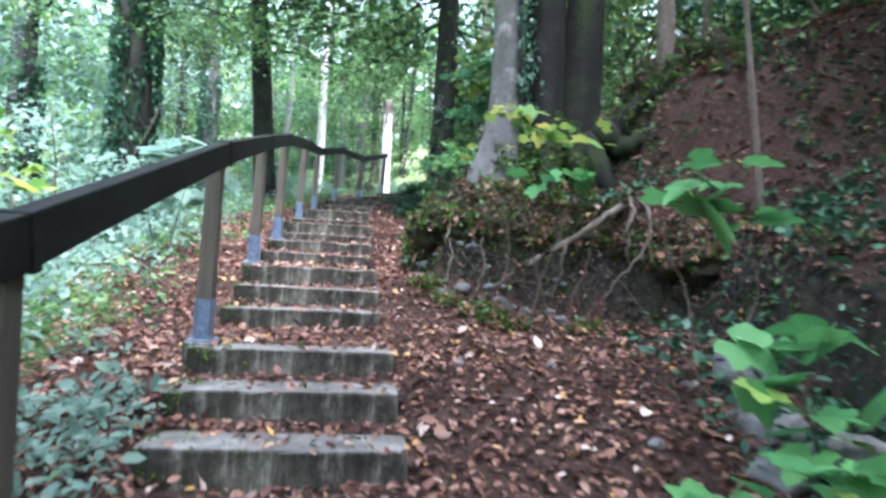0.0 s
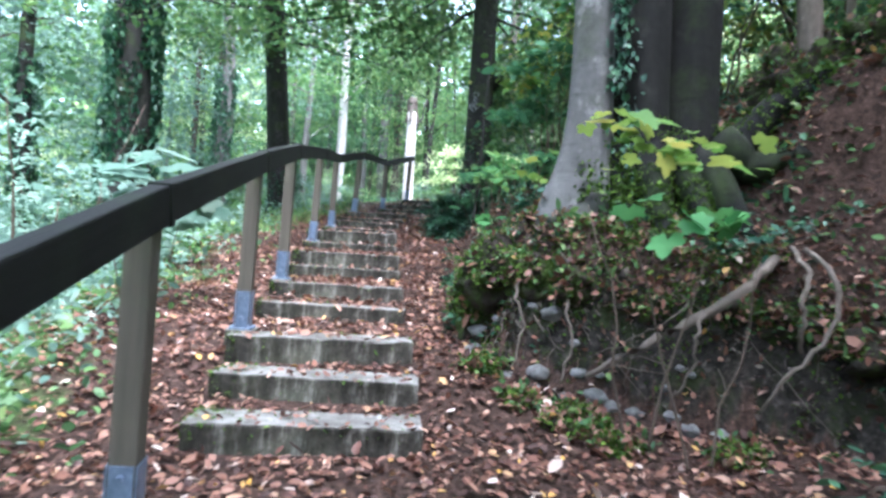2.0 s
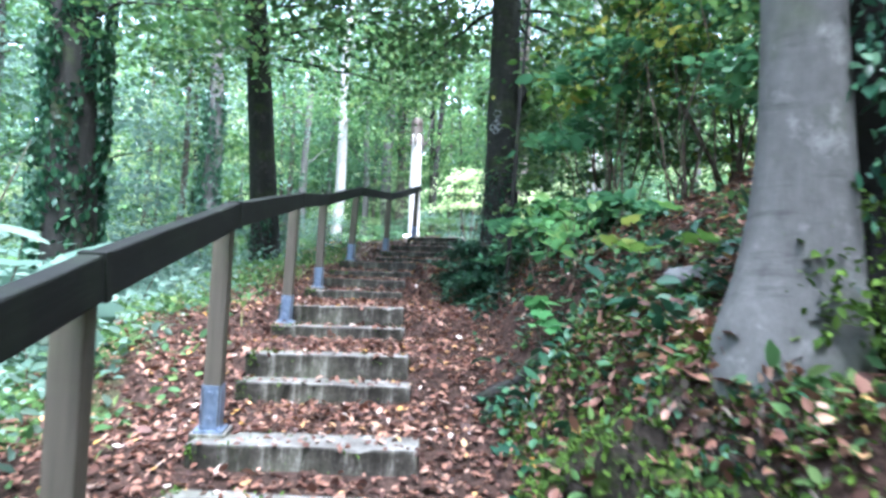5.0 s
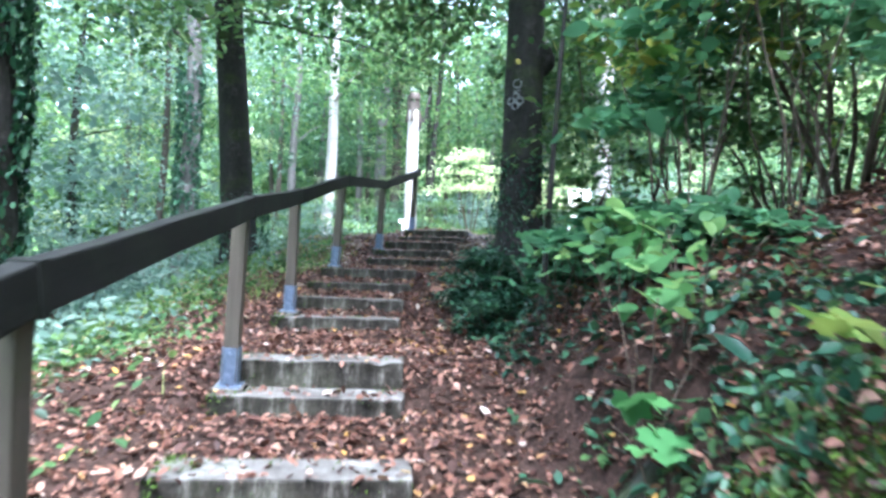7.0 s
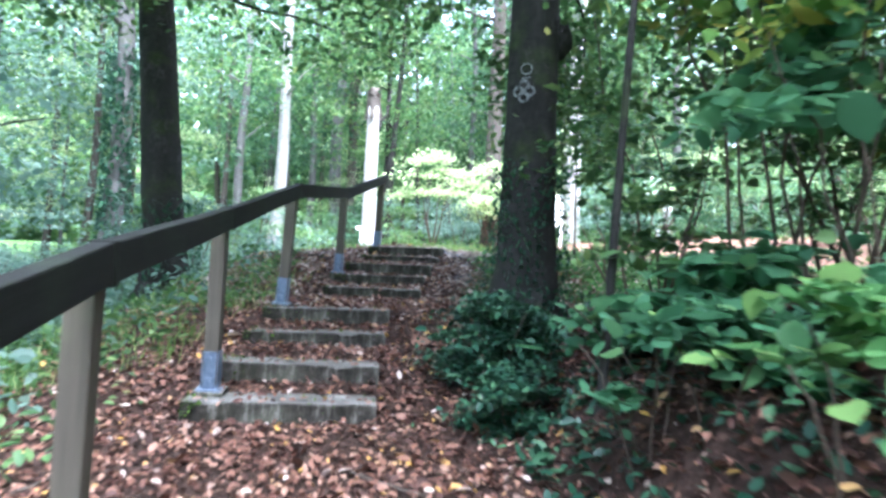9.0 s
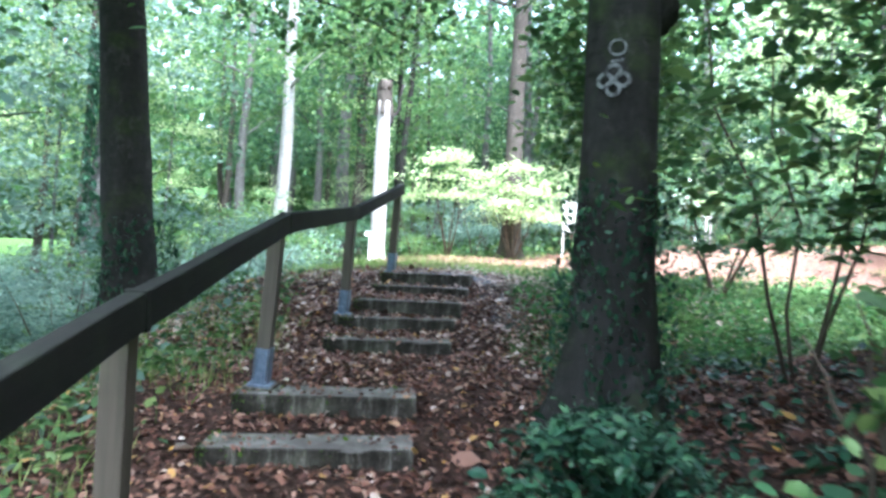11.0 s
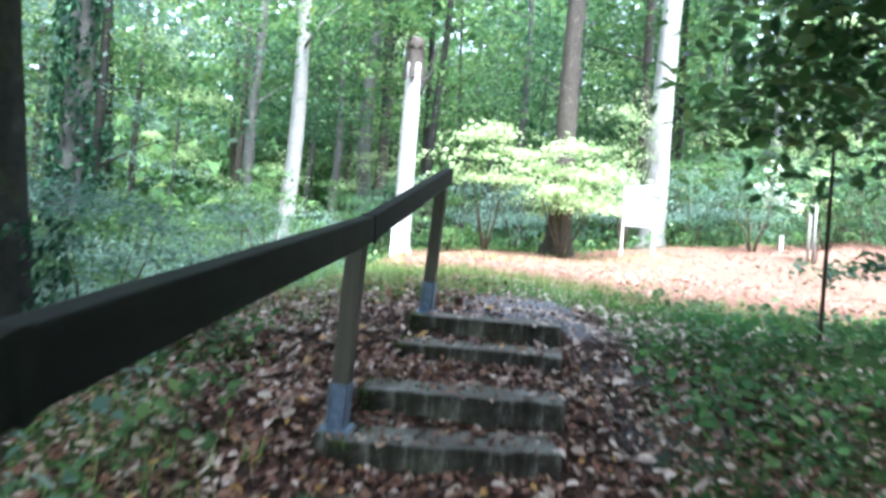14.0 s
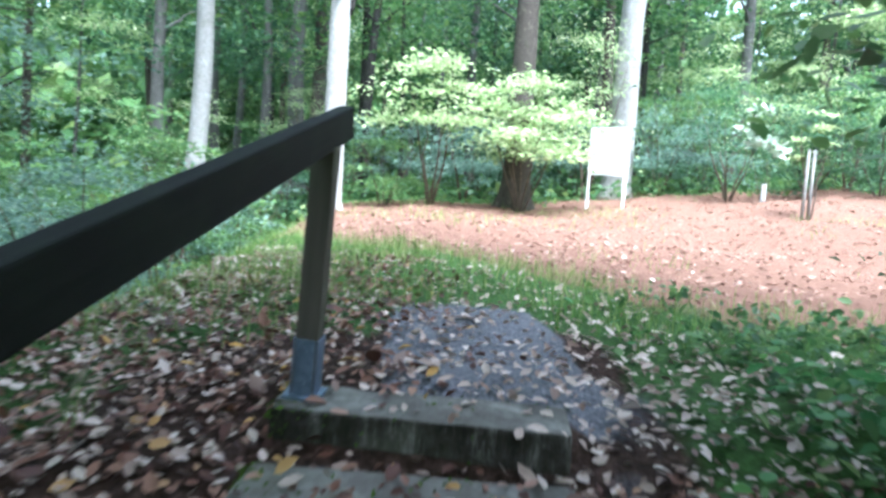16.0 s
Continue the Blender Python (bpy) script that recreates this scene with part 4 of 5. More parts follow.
def far_woods():
    """Distant foliage all round, past the single trees."""
    r = np.random.default_rng(5)
    n_sp = 4300
    pts = []
    for k in range(n_sp):
        a = r.uniform(0, 6.283)
        d = r.uniform(54, 100)
        c = np.array([d * math.sin(a), 16 + d * math.cos(a), r.uniform(0.0, 1.0) ** 1.25 * 26])
        m = 40
        q = c + r.normal(0, 1, (m, 3)) * np.array([2.6, 2.6, 0.9])
        q[:, 2] += height(c[0], c[1])
        pts.append(q)
    me = scatter("distant_woods", "kite", np.concatenate(pts), 1.4, 0.7, r)
    ob = object_of("distant_woods", me, GREEN)
    tagged(ob, "distant green foliage between the trunks", "woods", kind="stuff")


far_woods()


def backdrop():
    """A far rim of woodland all round, beyond everything else."""
    k = Mat("far_woodland", 1.0)
    k.color(k.ramp(k.noise(0.35, 8, 0.75), [(0.3, (0.012, 0.03, 0.012)), (0.5, (0.04, 0.09, 0.03)), (0.7, (0.09, 0.16, 0.06))]))
    n, rows = 220, 9
    v = []
    for j in range(rows):
        for i in range(n):
            a = 2 * math.pi * i / n
            top = 29 + 3.5 * math.sin(a * 17) + 2.5 * math.sin(a * 41 + 1) + 1.5 * math.sin(a * 97 + 2)
            d = 118 + 3 * math.sin(a * 23 + j) + 4 * j / rows
            v.append((d * math.sin(a), 16 + d * math.cos(a), -14 + (top + 14) * j / (rows - 1)))
    f = [(j * n + i, j * n + (i + 1) % n, (j + 1) * n + (i + 1) % n, (j + 1) * n + i) for j in range(rows - 1) for i in range(n)]
    ob = object_of("backdrop", fast_mesh("backdrop", np.array(v), np.array(f)), k.m)
    tagged(ob, "far rim of dark green woodland", "backdrop", kind="structure")


backdrop()

# understorey: young beeches and hazels with sprays of leaves
UNDER = [
    shrub("young beech with flat sprays of green leaves", 0, 0, 3.6, 1.7, GREEN, 2000, 0.11, 301, 0.3, "kite", "understorey_shrub", 4, "shrubs of the wood"),
    shrub("cool green hazel bush on the shaded slope", 0, 0, 2.8, 1.6, BLUE, 2000, 0.12, 302, 0.2, "kite", "understorey_shrub", 4, "shrubs of the wood"),
    shrub("dark green holly-like bush under the trees", 0, 0, 2.6, 1.5, DEEP, 2200, 0.10, 303, 0.1, "kite", "understorey_shrub", 4, "shrubs of the wood"),
    shrub("tall young hornbeam with pale leaves", 0, 0, 5.2, 1.8, LIME, 2200, 0.09, 304, 1.0, "kite", "understorey_shrub", 3, "shrubs of the wood"),
]
taken[:] = []
spread(UNDER, [0.07, 0.78, 0.05, 0.1], 30, -13, -3.6, 7, 31, 1.3, lambda x, y: x < -3.4 - 0.10 * (y - 8) or y > 24)
spread(UNDER, [0.2, 0.6, 0.1, 0.1], 14, -13, -2.0, 27, 36, 1.5)
spread(UNDER, [0.3, 0.35, 0.25, 0.1], 36, -6, 20, 34.8, 42, 1.3)
spread(UNDER, [0.6, 0.15, 0.1, 0.15], 10, 3.6, 10.5, 9.5, 19, 1.4, lambda x, y: x > 2.9 + 0.28 * max(0, y - 13))
spread(UNDER, [0.4, 0.1, 0.4, 0.1], 12, 13, 24, 18, 34, 2.0)
spread(UNDER, [0.5, 0.1, 0.3, 0.1], 24, 5.2, 13, 2, 14, 1.2)
spread(UNDER, [0.35, 0.0, 0.55, 0.1], 16, 4.9, 8.0, 3.5, 12, 0.8)

# bushes that stand out
shrub("pale yellow-green hornbeam in layered sprays", 5.0, 31.6, 3.2, 1.6, LIME, 4200, 0.13, 311, 1.3, "kite", "hornbeam", 6)
shrub("light green young beech with drooping layers", 2.9, 32.2, 3.4, 1.5, LIME, 1800, 0.13, 312, 1.6, "kite", "young_beech", 5)
shrub("green bush at the foot of the birch", -1.6, 31.5, 1.6, 1.5, GREEN, 2200, 0.08, 313, 0.1, "kite")
shrub("bright green bush behind the white dead trunk", 1.8, 32.6, 1.7, 1.3, GREEN, 2000, 0.08, 314, 0.1, "kite")
shrub("leafy bush below the plateau edge", -2.6, 24.5, 2.6, 1.6, BLUE, 3200, 0.075, 315, 0.2, "kite")
shrub("cool green bush below the plateau edge", -3.4, 21.8, 2.6, 1.5, BLUE, 3000, 0.08, 316, 0.2, "kite")
shrub("dark shrub in shade beside the clearing", 11.5, 33.0, 3.4, 2.2, DEEP, 3200, 0.10, 317, 0.2, "kite")
shrub("dark shrub in shade beside the clearing", 15.0, 31.5, 3.0, 2.2, DEEP, 3200, 0.10, 318, 0.2, "kite")
for k, (x, y, top, rad, n) in enumerate(((2.7, 12.6, 4.2, 1.3, 1900), (3.4, 11.0, 4.4, 1.5, 2600), (4.4, 12.4, 4.6, 1.6, 2200), (3.9, 9.6, 4.2, 1.4, 2400), (5.2, 11.0, 4.6, 1.6, 2400), (3.0, 14.6, 4.4, 1.3, 1300), (4.9, 14.6, 4.6, 1.6, 1600), (2.3, 11.4, 3.2, 0.9, 700))):
    shrub("slender beech saplings with airy sprays of green leaves on the bank", x, y, top, rad, (GREEN, YELLOW, GREEN)[k % 3], n, 0.10, 319 + k, 1.25 if k < 2 else 0.45, "oval", "beech_sapling", 4, "saplings of the bank", "sapling")
shrub("ivy-green bush against the foot of the marked tree", 0.84, 12.95, 0.66, 0.45, IVY, 4200, 0.055, 622, 0.02)
shrub("ivy-green bush against the foot of the marked tree", 1.15, 13.6, 0.42, 0.5, IVY, 2600, 0.055, 623, 0.02)
shrub("low dark ivy mound along the stair edge", 0.80, 12.2, 0.42, 0.34, IVY, 2000, 0.052, 624, 0.02)
for k, (x, y, top, rad, n, size, base, leaf) in enumerate((
        (1.35, 11.6, 0.48, 0.55, 460, 0.095, 0.14, HAZEL), (1.80, 11.0, 0.42, 0.65, 560, 0.10, 0.10, HAZEL), (1.28, 10.75, 0.50, 0.48, 380, 0.095, 0.14, HAZEL),
        (1.75, 10.2, 0.46, 0.55, 300, 0.105, 0.18, HAZEL),
        (1.9, 10.5, 1.9, 0.7, 300, 0.105, 0.9, HAZEL), (2.5, 10.2, 2.5, 0.85, 420, 0.105, 1.0, HAZEL), (3.0, 11.2, 2.8, 0.9, 460, 0.11, 1.1, HAZEL), (1.05, 10.9, 0.75, 0.35, 160, 0.09, 0.25, HAZEL),
        (0.98, 8.95, 0.9, 0.26, 28, 0.09, 0.55, BRIGHT), (1.22, 9.9, 0.62, 0.40, 130, 0.105, 0.34, BRIGHT), (1.30, 9.2, 0.55, 0.36, 34, 0.09, 0.35, BRIGHT))):
    shrub("leafy hazel shoots with broad flat leaves beside the stair" if leaf is HAZEL else "bright broad-leaved hazel spray leaning over the bank", x, y, top, rad, leaf, n, size, 641 + k, base, "broad", "hazel_shoots", 4, "hazels of the bank")
shrub("bright green beech twigs beside the marked tree", 1.45, 11.9, 1.1, 0.5, GREEN, 420, 0.075, 326, 0.5)


def maple(label, x, y, top, radius, leaves, size, seed, leaf=MAPLE, base=0.5, name="maple_sapling"):
    return shrub(label, x, y, top, radius, leaf, leaves, size, seed, base, "maple", name, 2, "", "sapling")


maple("maple sapling with large green leaves on the bank", 1.9, 3.35, 1.45, 0.38, 22, 0.19, 331, base=1.0)
maple("maple sapling with large green leaves by the rock", 2.15, 2.75, 0.75, 0.45, 28, 0.19, 332, base=0.2)
maple("low maple seedling with broad leaves", 1.75, 2.3, 0.4, 0.35, 18, 0.17, 333, base=0.1)
maple("slender maple sapling with yellowing leaves before the beech", 1.25, 5.2, 1.8, 0.55, 44, 0.10, 334, YELLOW, 1.4)
maple("slender maple sapling with green leaves before the beech", 1.5, 5.0, 1.6, 0.4, 14, 0.15, 335, base=1.2)
maple("maple sapling with pale green leaves below the handrail", -2.25, 7.4, 1.35, 0.6, 34, 0.19, 336, BLUE, 0.7)
maple("maple sapling with broad leaves down the slope", -2.6, 9.2, 1.0, 0.6, 26, 0.19, 337, BLUE, 0.4)
maple("maple seedling with bright leaves on the bank", 0.98, 8.8, 0.36, 0.25, 12, 0.11, 338, base=0.16)
maple("yellowing maple seedling on the bank", 1.35, 7.9, 0.45, 0.30, 14, 0.14, 339, YELLOW, 0.2)
maple("pale maple sapling down the slope", -3.4, 6.6, 1.9, 0.6, 30, 0.15, 340, YELLOW, 1.0)


# thin stems near the way
def pole_tree(label, x, y, h, rad, bark, lean, leaves, seed, base=2.0):
    return tree(label, x, y, h, rad, bark, GREEN, base, 0.9, leaves, 0.09, seed, lean, 1.2, limbs=3, kind="oval", crook=0.25)


pole_tree("thin dark sapling leaning over the bank", 1.12, 11.6, 5.0, 0.028, BARK_DARK, (0.06, 0), 330, 351, 2.9)
pole_tree("thin dark sapling on the plateau", 3.55, 18.8, 5.5, 0.018, TWIG, (-0.01, 0), 500, 352, 2.3)
pole_tree("pale dead stem standing on the bank", 2.95, 6.4, 5.0, 0.095, ROOT, (0.01, 0), 0, 353)
pole_tree("bent pale sapling on the bank", 3.1, 4.9, 3.5, 0.03, ROOT, (-0.07, 0.02), 120, 354)
pole_tree("thin pale hazel stem on the bank", 3.6, 6.9, 4.2, 0.04, ROOT, (0.02, 0), 200, 355)


# ---- clearing: notice board, marker post, staked saplings ----
def notice_board():
    ax, ay, bx, by = 6.88, 31.93, 7.54, 31.29
    z0 = 4.46
    root = thing("notice_board", "white information board on two white posts at the clearing", "sign", at=(ax, ay, z0))
    yaw = math.degrees(math.atan2(by - ay, bx - ax))
    L = math.hypot(bx - ax, by - ay)
    rot = pose(0, 0, 0, 0, 0, yaw)
    for px in (0.0, L):
        leg = part("leg", box(px - 0.03, px + 0.03, -0.03, 0.03, -0.3, 2.2, 0.004), PANEL, root)
        leg.matrix_basis = rot
    pan = part("panel", box(0.04, L - 0.04, -0.015, 0.015, 1.10, 2.18, 0.003), PANEL, root, "white printed panel")
    pan.matrix_basis = rot
    for zz in (1.07, 2.20):
        rl = part("frame_rail", box(0.032, L - 0.032, -0.02, 0.02, zz - 0.02, zz + 0.02, 0.003), PANEL, root)
        rl.matrix_basis = rot
    return root


notice_board()


def marker_post():
    x, y = 0.25, 30.4
    root = thing("marker_post", "small white-topped marker post in the grass", "post", at=(x, y, float(height(x, y))))
    part("pole", box(-0.03, 0.03, -0.03, 0.03, -0.2, 0.78, 0.004), PANEL, root)
    part("plate", box(-0.16, 0.16, -0.035, 0.035, 0.78, 0.90, 0.006), PANEL, root)


marker_post()


def staked_sapling(x, y, seed):
    root = shrub("young planted tree with pale leaves tied to stakes", x, y, 2.2, 0.45, LIME, 260, 0.10, seed, 1.2, "kite", "planted_sapling", 2, "planted saplings", "sapling")
    for dx in (-0.10, 0.04):
        part("stake", tube([(dx, 0, -0.2), (dx, 0.0, 0.8), (dx * 0.9, 0, 1.45)], [0.035, 0.034, 0.032], 8), BARK_PALE, root, "round wooden stake", flat=False)


staked_sapling(10.1, 28.2, 361)


def pale_sapling():
    x, y = 11.35, 31.3
    root = shrub("young shrub with large pale leaves beside a small white marker", x, y, 2.3, 0.7, PALE_LEAF, 60, 0.24, 365, 1.2, "broad", "pale_shrub", 3, "", "shrub")
    part("marker", box(-0.05, 0.05, -0.03, 0.03, -0.1, 0.42, 0.006), PANEL, root, "small white marker")


pale_sapling()


# ---- roots, stones and fallen wood on the bank ----
def root_run(label, pts, r0, r1, seed, mat=ROOT):
    """An exposed root hugging the bank."""
    v = []
    for x, y, dz in pts:
        v.append(Vector((x, y, float(height(x, y)) + dz)))
    n = 14
    path, rad = [], []
    r = np.random.default_rng(seed)
    for k in range(n):
        u = k / (n - 1) * (len(v) - 1)
        i = min(int(u), len(v) - 2)
        p = v[i].lerp(v[i + 1], u - i)
        path.append(p + Vector(r.normal(0, 0.012, 3)))
        rad.append(r0 + (r1 - r0) * k / (n - 1))
    ob = part("exposed_root", tube(path, rad, 7, 0.12, seed), mat, flat=False)
    return tagged(ob, label, "root", group="roots of the cut bank")


r = np.random.default_rng(9)
for k in range(16):
    y0 = r.uniform(5.2, 6.4)
    fx = float(np.interp(y0, FOOT_Y, FOOT_X))
    x0 = fx + r.uniform(0.12, 0.36)
    # along the face, then down it
    along = r.normal(0, 0.5)
    q = []
    for u in (0.0, 0.3, 0.6, 1.0):
        yy = y0 + along * u
        q.append((float(np.interp(yy, FOOT_Y, FOOT_X)) + (x0 - fx) * (1 - 0.8 * u) + r.normal(0, 0.03), yy, 0.01 + 0.03 * math.sin(3 * u)))
    root_run("thin brown root creeping down the cut bank", q, r.uniform(0.004, 0.011), 0.002, 400 + k)


def free_root(label, pts, r0, r1, seed):
    """A bare root that stands clear of the bank."""
    n = 16
    path, rad = [], []
    v = [Vector(p) for p in pts]
    q = np.random.default_rng(seed)
    for k in range(n):
        u = k / (n - 1) * (len(v) - 1)
        i = min(int(u), len(v) - 2)
        path.append(v[i].lerp(v[i + 1], u - i) + Vector(q.normal(0, 0.008, 3)))
        rad.append(r0 + (r1 - r0) * k / (n - 1))
    return tagged(part("exposed_root", tube(path, rad, 8, 0.12, seed), ROOT, flat=False), label, "root", group="roots of the cut bank")


free_root("thick grey root slanting down the cut bank", [(2.12, 5.42, 2.22), (1.86, 5.22, 2.06), (1.58, 5.28, 1.86), (1.40, 5.36, 1.74), (1.22, 5.45, 1.62), (1.08, 5.56, 1.48)], 0.034, 0.016, 431)
free_root("pale forked root hanging clear of the bank", [(1.62, 5.26, 1.90), (1.55, 5.22, 1.76), (1.57, 5.22, 1.64), (1.50, 5.30, 1.42)], 0.012, 0.006, 432)
free_root("pale looping root hanging clear of the bank", [(2.16, 5.36, 2.30), (2.10, 5.06, 2.14), (2.02, 5.0, 2.0), (2.03, 5.0, 1.86), (2.08, 5.1, 1.72)], 0.015, 0.010, 433)
free_root("pale root hanging down to the bank foot", [(2.24, 5.3, 2.30), (2.2, 5.0, 2.10), (2.19, 4.96, 1.92), (2.12, 4.98, 1.76), (2.0, 5.02, 1.62), (1.86, 5.1, 1.42)], 0.016, 0.009, 434)
free_root("thin root hanging down the bank", [(1.0, 5.85, 2.02), (0.96, 5.68, 1.88), (1.0, 5.62, 1.70), (0.94, 5.6, 1.42)], 0.012, 0.006, 435)
free_root("thin root hanging down the bank", [(0.72, 6.0, 2.05), (0.68, 5.82, 1.9), (0.74, 5.78, 1.74), (0.66, 5.78, 1.48)], 0.010, 0.005, 436)


def stone(label, x, y, size, seed, squash=0.6):
    bm = bmesh.new()
    bmesh.ops.create_icosphere(bm, subdivisions=3, radius=1)
    for v in bm.verts:
        n = v.co.normalized()
        k = 1 + 0.30 * noise.noise(n * 1.4 + Vector((seed, 0, 0))) + 0.14 * noise.noise(n * 3.7 + Vector((0, seed, 0))) + 0.05 * noise.noise(n * 9)
        v.co = Vector((n.x * size * k, n.y * size * 0.8 * k, n.z * size * squash * k))
    ob = part("stone", bm, STONE, flat=False)
    ob.location = (x, y, float(height(x, y)) + size * squash * 0.15)
    ob.rotation_euler = (0, 0, seed)
    return tagged(ob, label, "stone", group="stones of the bank")


stone("grey mossy boulder at the foot of the bank", 1.75, 2.1, 0.38, 1)
stone("grey boulder half sunk in the bank", 1.55, 1.55, 0.34, 2)
stone("grey boulder half sunk in the bank", 2.35, 2.9, 0.34, 3)
stone("pale grey boulder among ivy at the foot of the bank", 2.2, 3.4, 0.22, 6, 0.6)
stone("pale grey boulder among ivy at the foot of the bank", 2.4, 3.9, 0.27, 7, 0.6)
stone("pale grey rock lying in the leaves", 1.95, 2.95, 0.16, 8, 0.5)
stone("dark stone bedded in the ivy bank", 1.3, 7.35, 0.15, 4, 0.45)
stone("dark stone bedded in the ivy bank", 1.75, 7.75, 0.12, 5, 0.45)
for k in range(26):
    yy = r.uniform(5.2, 6.5)
    stone("fist-sized stone sticking out of the cut bank", float(np.interp(yy, FOOT_Y, FOOT_X)) + r.uniform(0.0, 0.24), yy - 0.05, r.uniform(0.025, 0.085), 10 + k)
for k in range(4):
    stone("small pale stone among the leaves", r.uniform(0.3, 2.0), r.uniform(2.2, 4.6), 0.05, 40 + k)


def sod(label, x, y, size, seed, green, on_lip=False):
    """A lump of mossy turf hanging over the cut, with its herbs and leaves."""
    sx, sy, sz = size
    q = np.random.default_rng(seed)
    z = min(float(height(x + 0.22, y + 0.1)) - 0.75 * sz, float(np.interp(y, PY, PZ) + np.interp(y, FOOT_Y, FACE_H)) - 0.35 * sz) if on_lip else float(height(x, y)) - 0.3 * sz
    root = thing("turf_lump", label, "turf", "turf lumps of the bank edge", at=(x, y, z))
    bm = bmesh.new()
    bmesh.ops.create_icosphere(bm, subdivisions=4, radius=1)
    for v in bm.verts:
        n = v.co.normalized()
        k = 1 + 0.5 * noise.noise(n * 1.9 + Vector((seed, 0, 0))) + 0.3 * noise.noise(n * 4.3 + Vector((0, seed, 0))) + 0.08 * noise.noise(n * 11)
        v.co = Vector((n.x * sx * k, n.y * sy * k, n.z * sz * k))
    pts = np.array([v.co[:] for v in bm.verts if v.normal.z > -0.25])
    part("soil", bm, SOD, root, flat=False)
    for name, kind, n, leaf_size, mat, lift in (("moss", "oval", int(2600 * green), 0.022, MOSS, 0.006), ("herb_cover", "oval", 90, 0.042, GREEN, 0.05), ("leaf_litter", "oval", int(420 * (1.25 - green)), 0.05, LITTER, 0.02)):
        p = pts[q.integers(0, len(pts), n)] * (1 + lift * q.uniform(0, 1.5, (n, 1)) / max(sz, 0.1)) + q.normal(0, 0.012, (n, 3))
        tagged(object_of(name, scatter(name, kind, p, leaf_size, 0.7, q), mat, root), kind="stuff")
    return root


LUMPS = [
    (0.60, 6.72, (0.22, 0.30, 0.20), 1.0), (0.62, 6.30, (0.24, 0.24, 0.22), 1.0), (0.50, 6.46, (0.12, 0.2, 0.26), 1.0), (0.86, 6.06, (0.22, 0.18, 0.17), 0.8),
    (1.16, 5.90, (0.24, 0.17, 0.14), 0.4), (1.52, 5.72, (0.26, 0.18, 0.15), 0.3), (1.90, 5.58, (0.24, 0.2, 0.13), 0.4), (2.28, 5.38, (0.26, 0.2, 0.14), 0.4), (2.62, 5.05, (0.30, 0.24, 0.16), 0.3),
]
for k, (x, y, size, green) in enumerate(LUMPS):
    sod("mossy turf lump overhanging the cut bank" if green > 0.6 else "turf lump with herbs and dry leaves overhanging the bank", x, y, size, 80 + k, green, True)
for k, (x, y, s) in enumerate(((0.95, 5.42, 0.17), (0.70, 5.62, 0.11), (1.12, 5.20, 0.12), (0.50, 5.95, 0.12), (1.75, 5.10, 0.13))):
    sod("low mossy cushion at the foot of the bank", x, y, (s, s * 0.9, s * 0.6), 95 + k, 0.8)
for k, (x, y, size) in enumerate(((2.45, 6.55, (0.30, 0.26, 0.40)), (2.95, 6.5, (0.34, 0.28, 0.36)), (3.4, 6.2, (0.34, 0.28, 0.3)))):
    sod("dark mossy mound of roots and soil beside the beech", x, y, size, 110 + k, 0.75)


def fallen_log():
    pts = [(0.44, 8.72), (0.60, 8.84), (0.78, 8.88), (0.98, 8.84)]
    path = [Vector((x, y, float(height(x, y)) + 0.04 + 0.03 * math.sin(k))) for k, (x, y) in enumerate(pts)]
    ob = part("fallen_branch", tube([path[0], path[0].lerp(path[1], 0.5), path[1], path[1].lerp(path[2], 0.5), path[2], path[3]], [0.03, 0.045, 0.055, 0.058, 0.06, 0.05], 10, 0.2, 3), BARK_DARK, flat=False)
    tagged(ob, "dark rotten branch lying along the ivy bank", "log")


fallen_log()


# ---- ground cover ----
def on_ground(x, y, lift=0.012):
    return np.stack([x, y, height(x, y) + lift], -1)


def over_steps(p):
    """Lifts what lies on a stair block onto its top; says which points those are."""
    hit = np.zeros(len(p), bool)
    for sx, s_y, sz, turn in STEPS:
        c, s = math.cos(radians(turn)), math.sin(radians(turn))
        u = (p[:, 0] - sx) * c + (p[:, 1] - s_y) * s
        v = -(p[:, 0] - sx) * s + (p[:, 1] - s_y) * c
        m = (np.abs(u) < STEP_LENGTH / 2 + 0.02) & (v > -0.04) & (v < STEP_DEPTH)
        p[m, 2] = np.maximum(p[m, 2], sz + 0.012)
        hit |= m
    return hit


def litter(name, label, n, x0, x1, y0, y1, size, mat, seed, keep=None, on_block=0.26, tilt=0.38):
    q = np.random.default_rng(seed)
    x, y = q.uniform(x0, x1, n), q.uniform(y0, y1, n)
    if keep is not None:
        m = q.uniform(0, 1, n) < keep(x, y)
        x, y = x[m], y[m]
    p = on_ground(x, y)
    p[:, 2] += q.uniform(0, 0.02, len(p))
    hit = over_steps(p)
    m = ~hit | (q.uniform(0, 1, len(p)) < on_block)
    p = p[m]
    ob = object_of(name, scatter(name, "oval", p, size, tilt, q), mat)
    return tagged(ob, label, "leaves", kind="stuff")


def path_d(x, y):
    return x - np.interp(y, PY, PX)


def foot_r(x, y):
    return x - np.interp(y, FOOT_Y, FOOT_X)


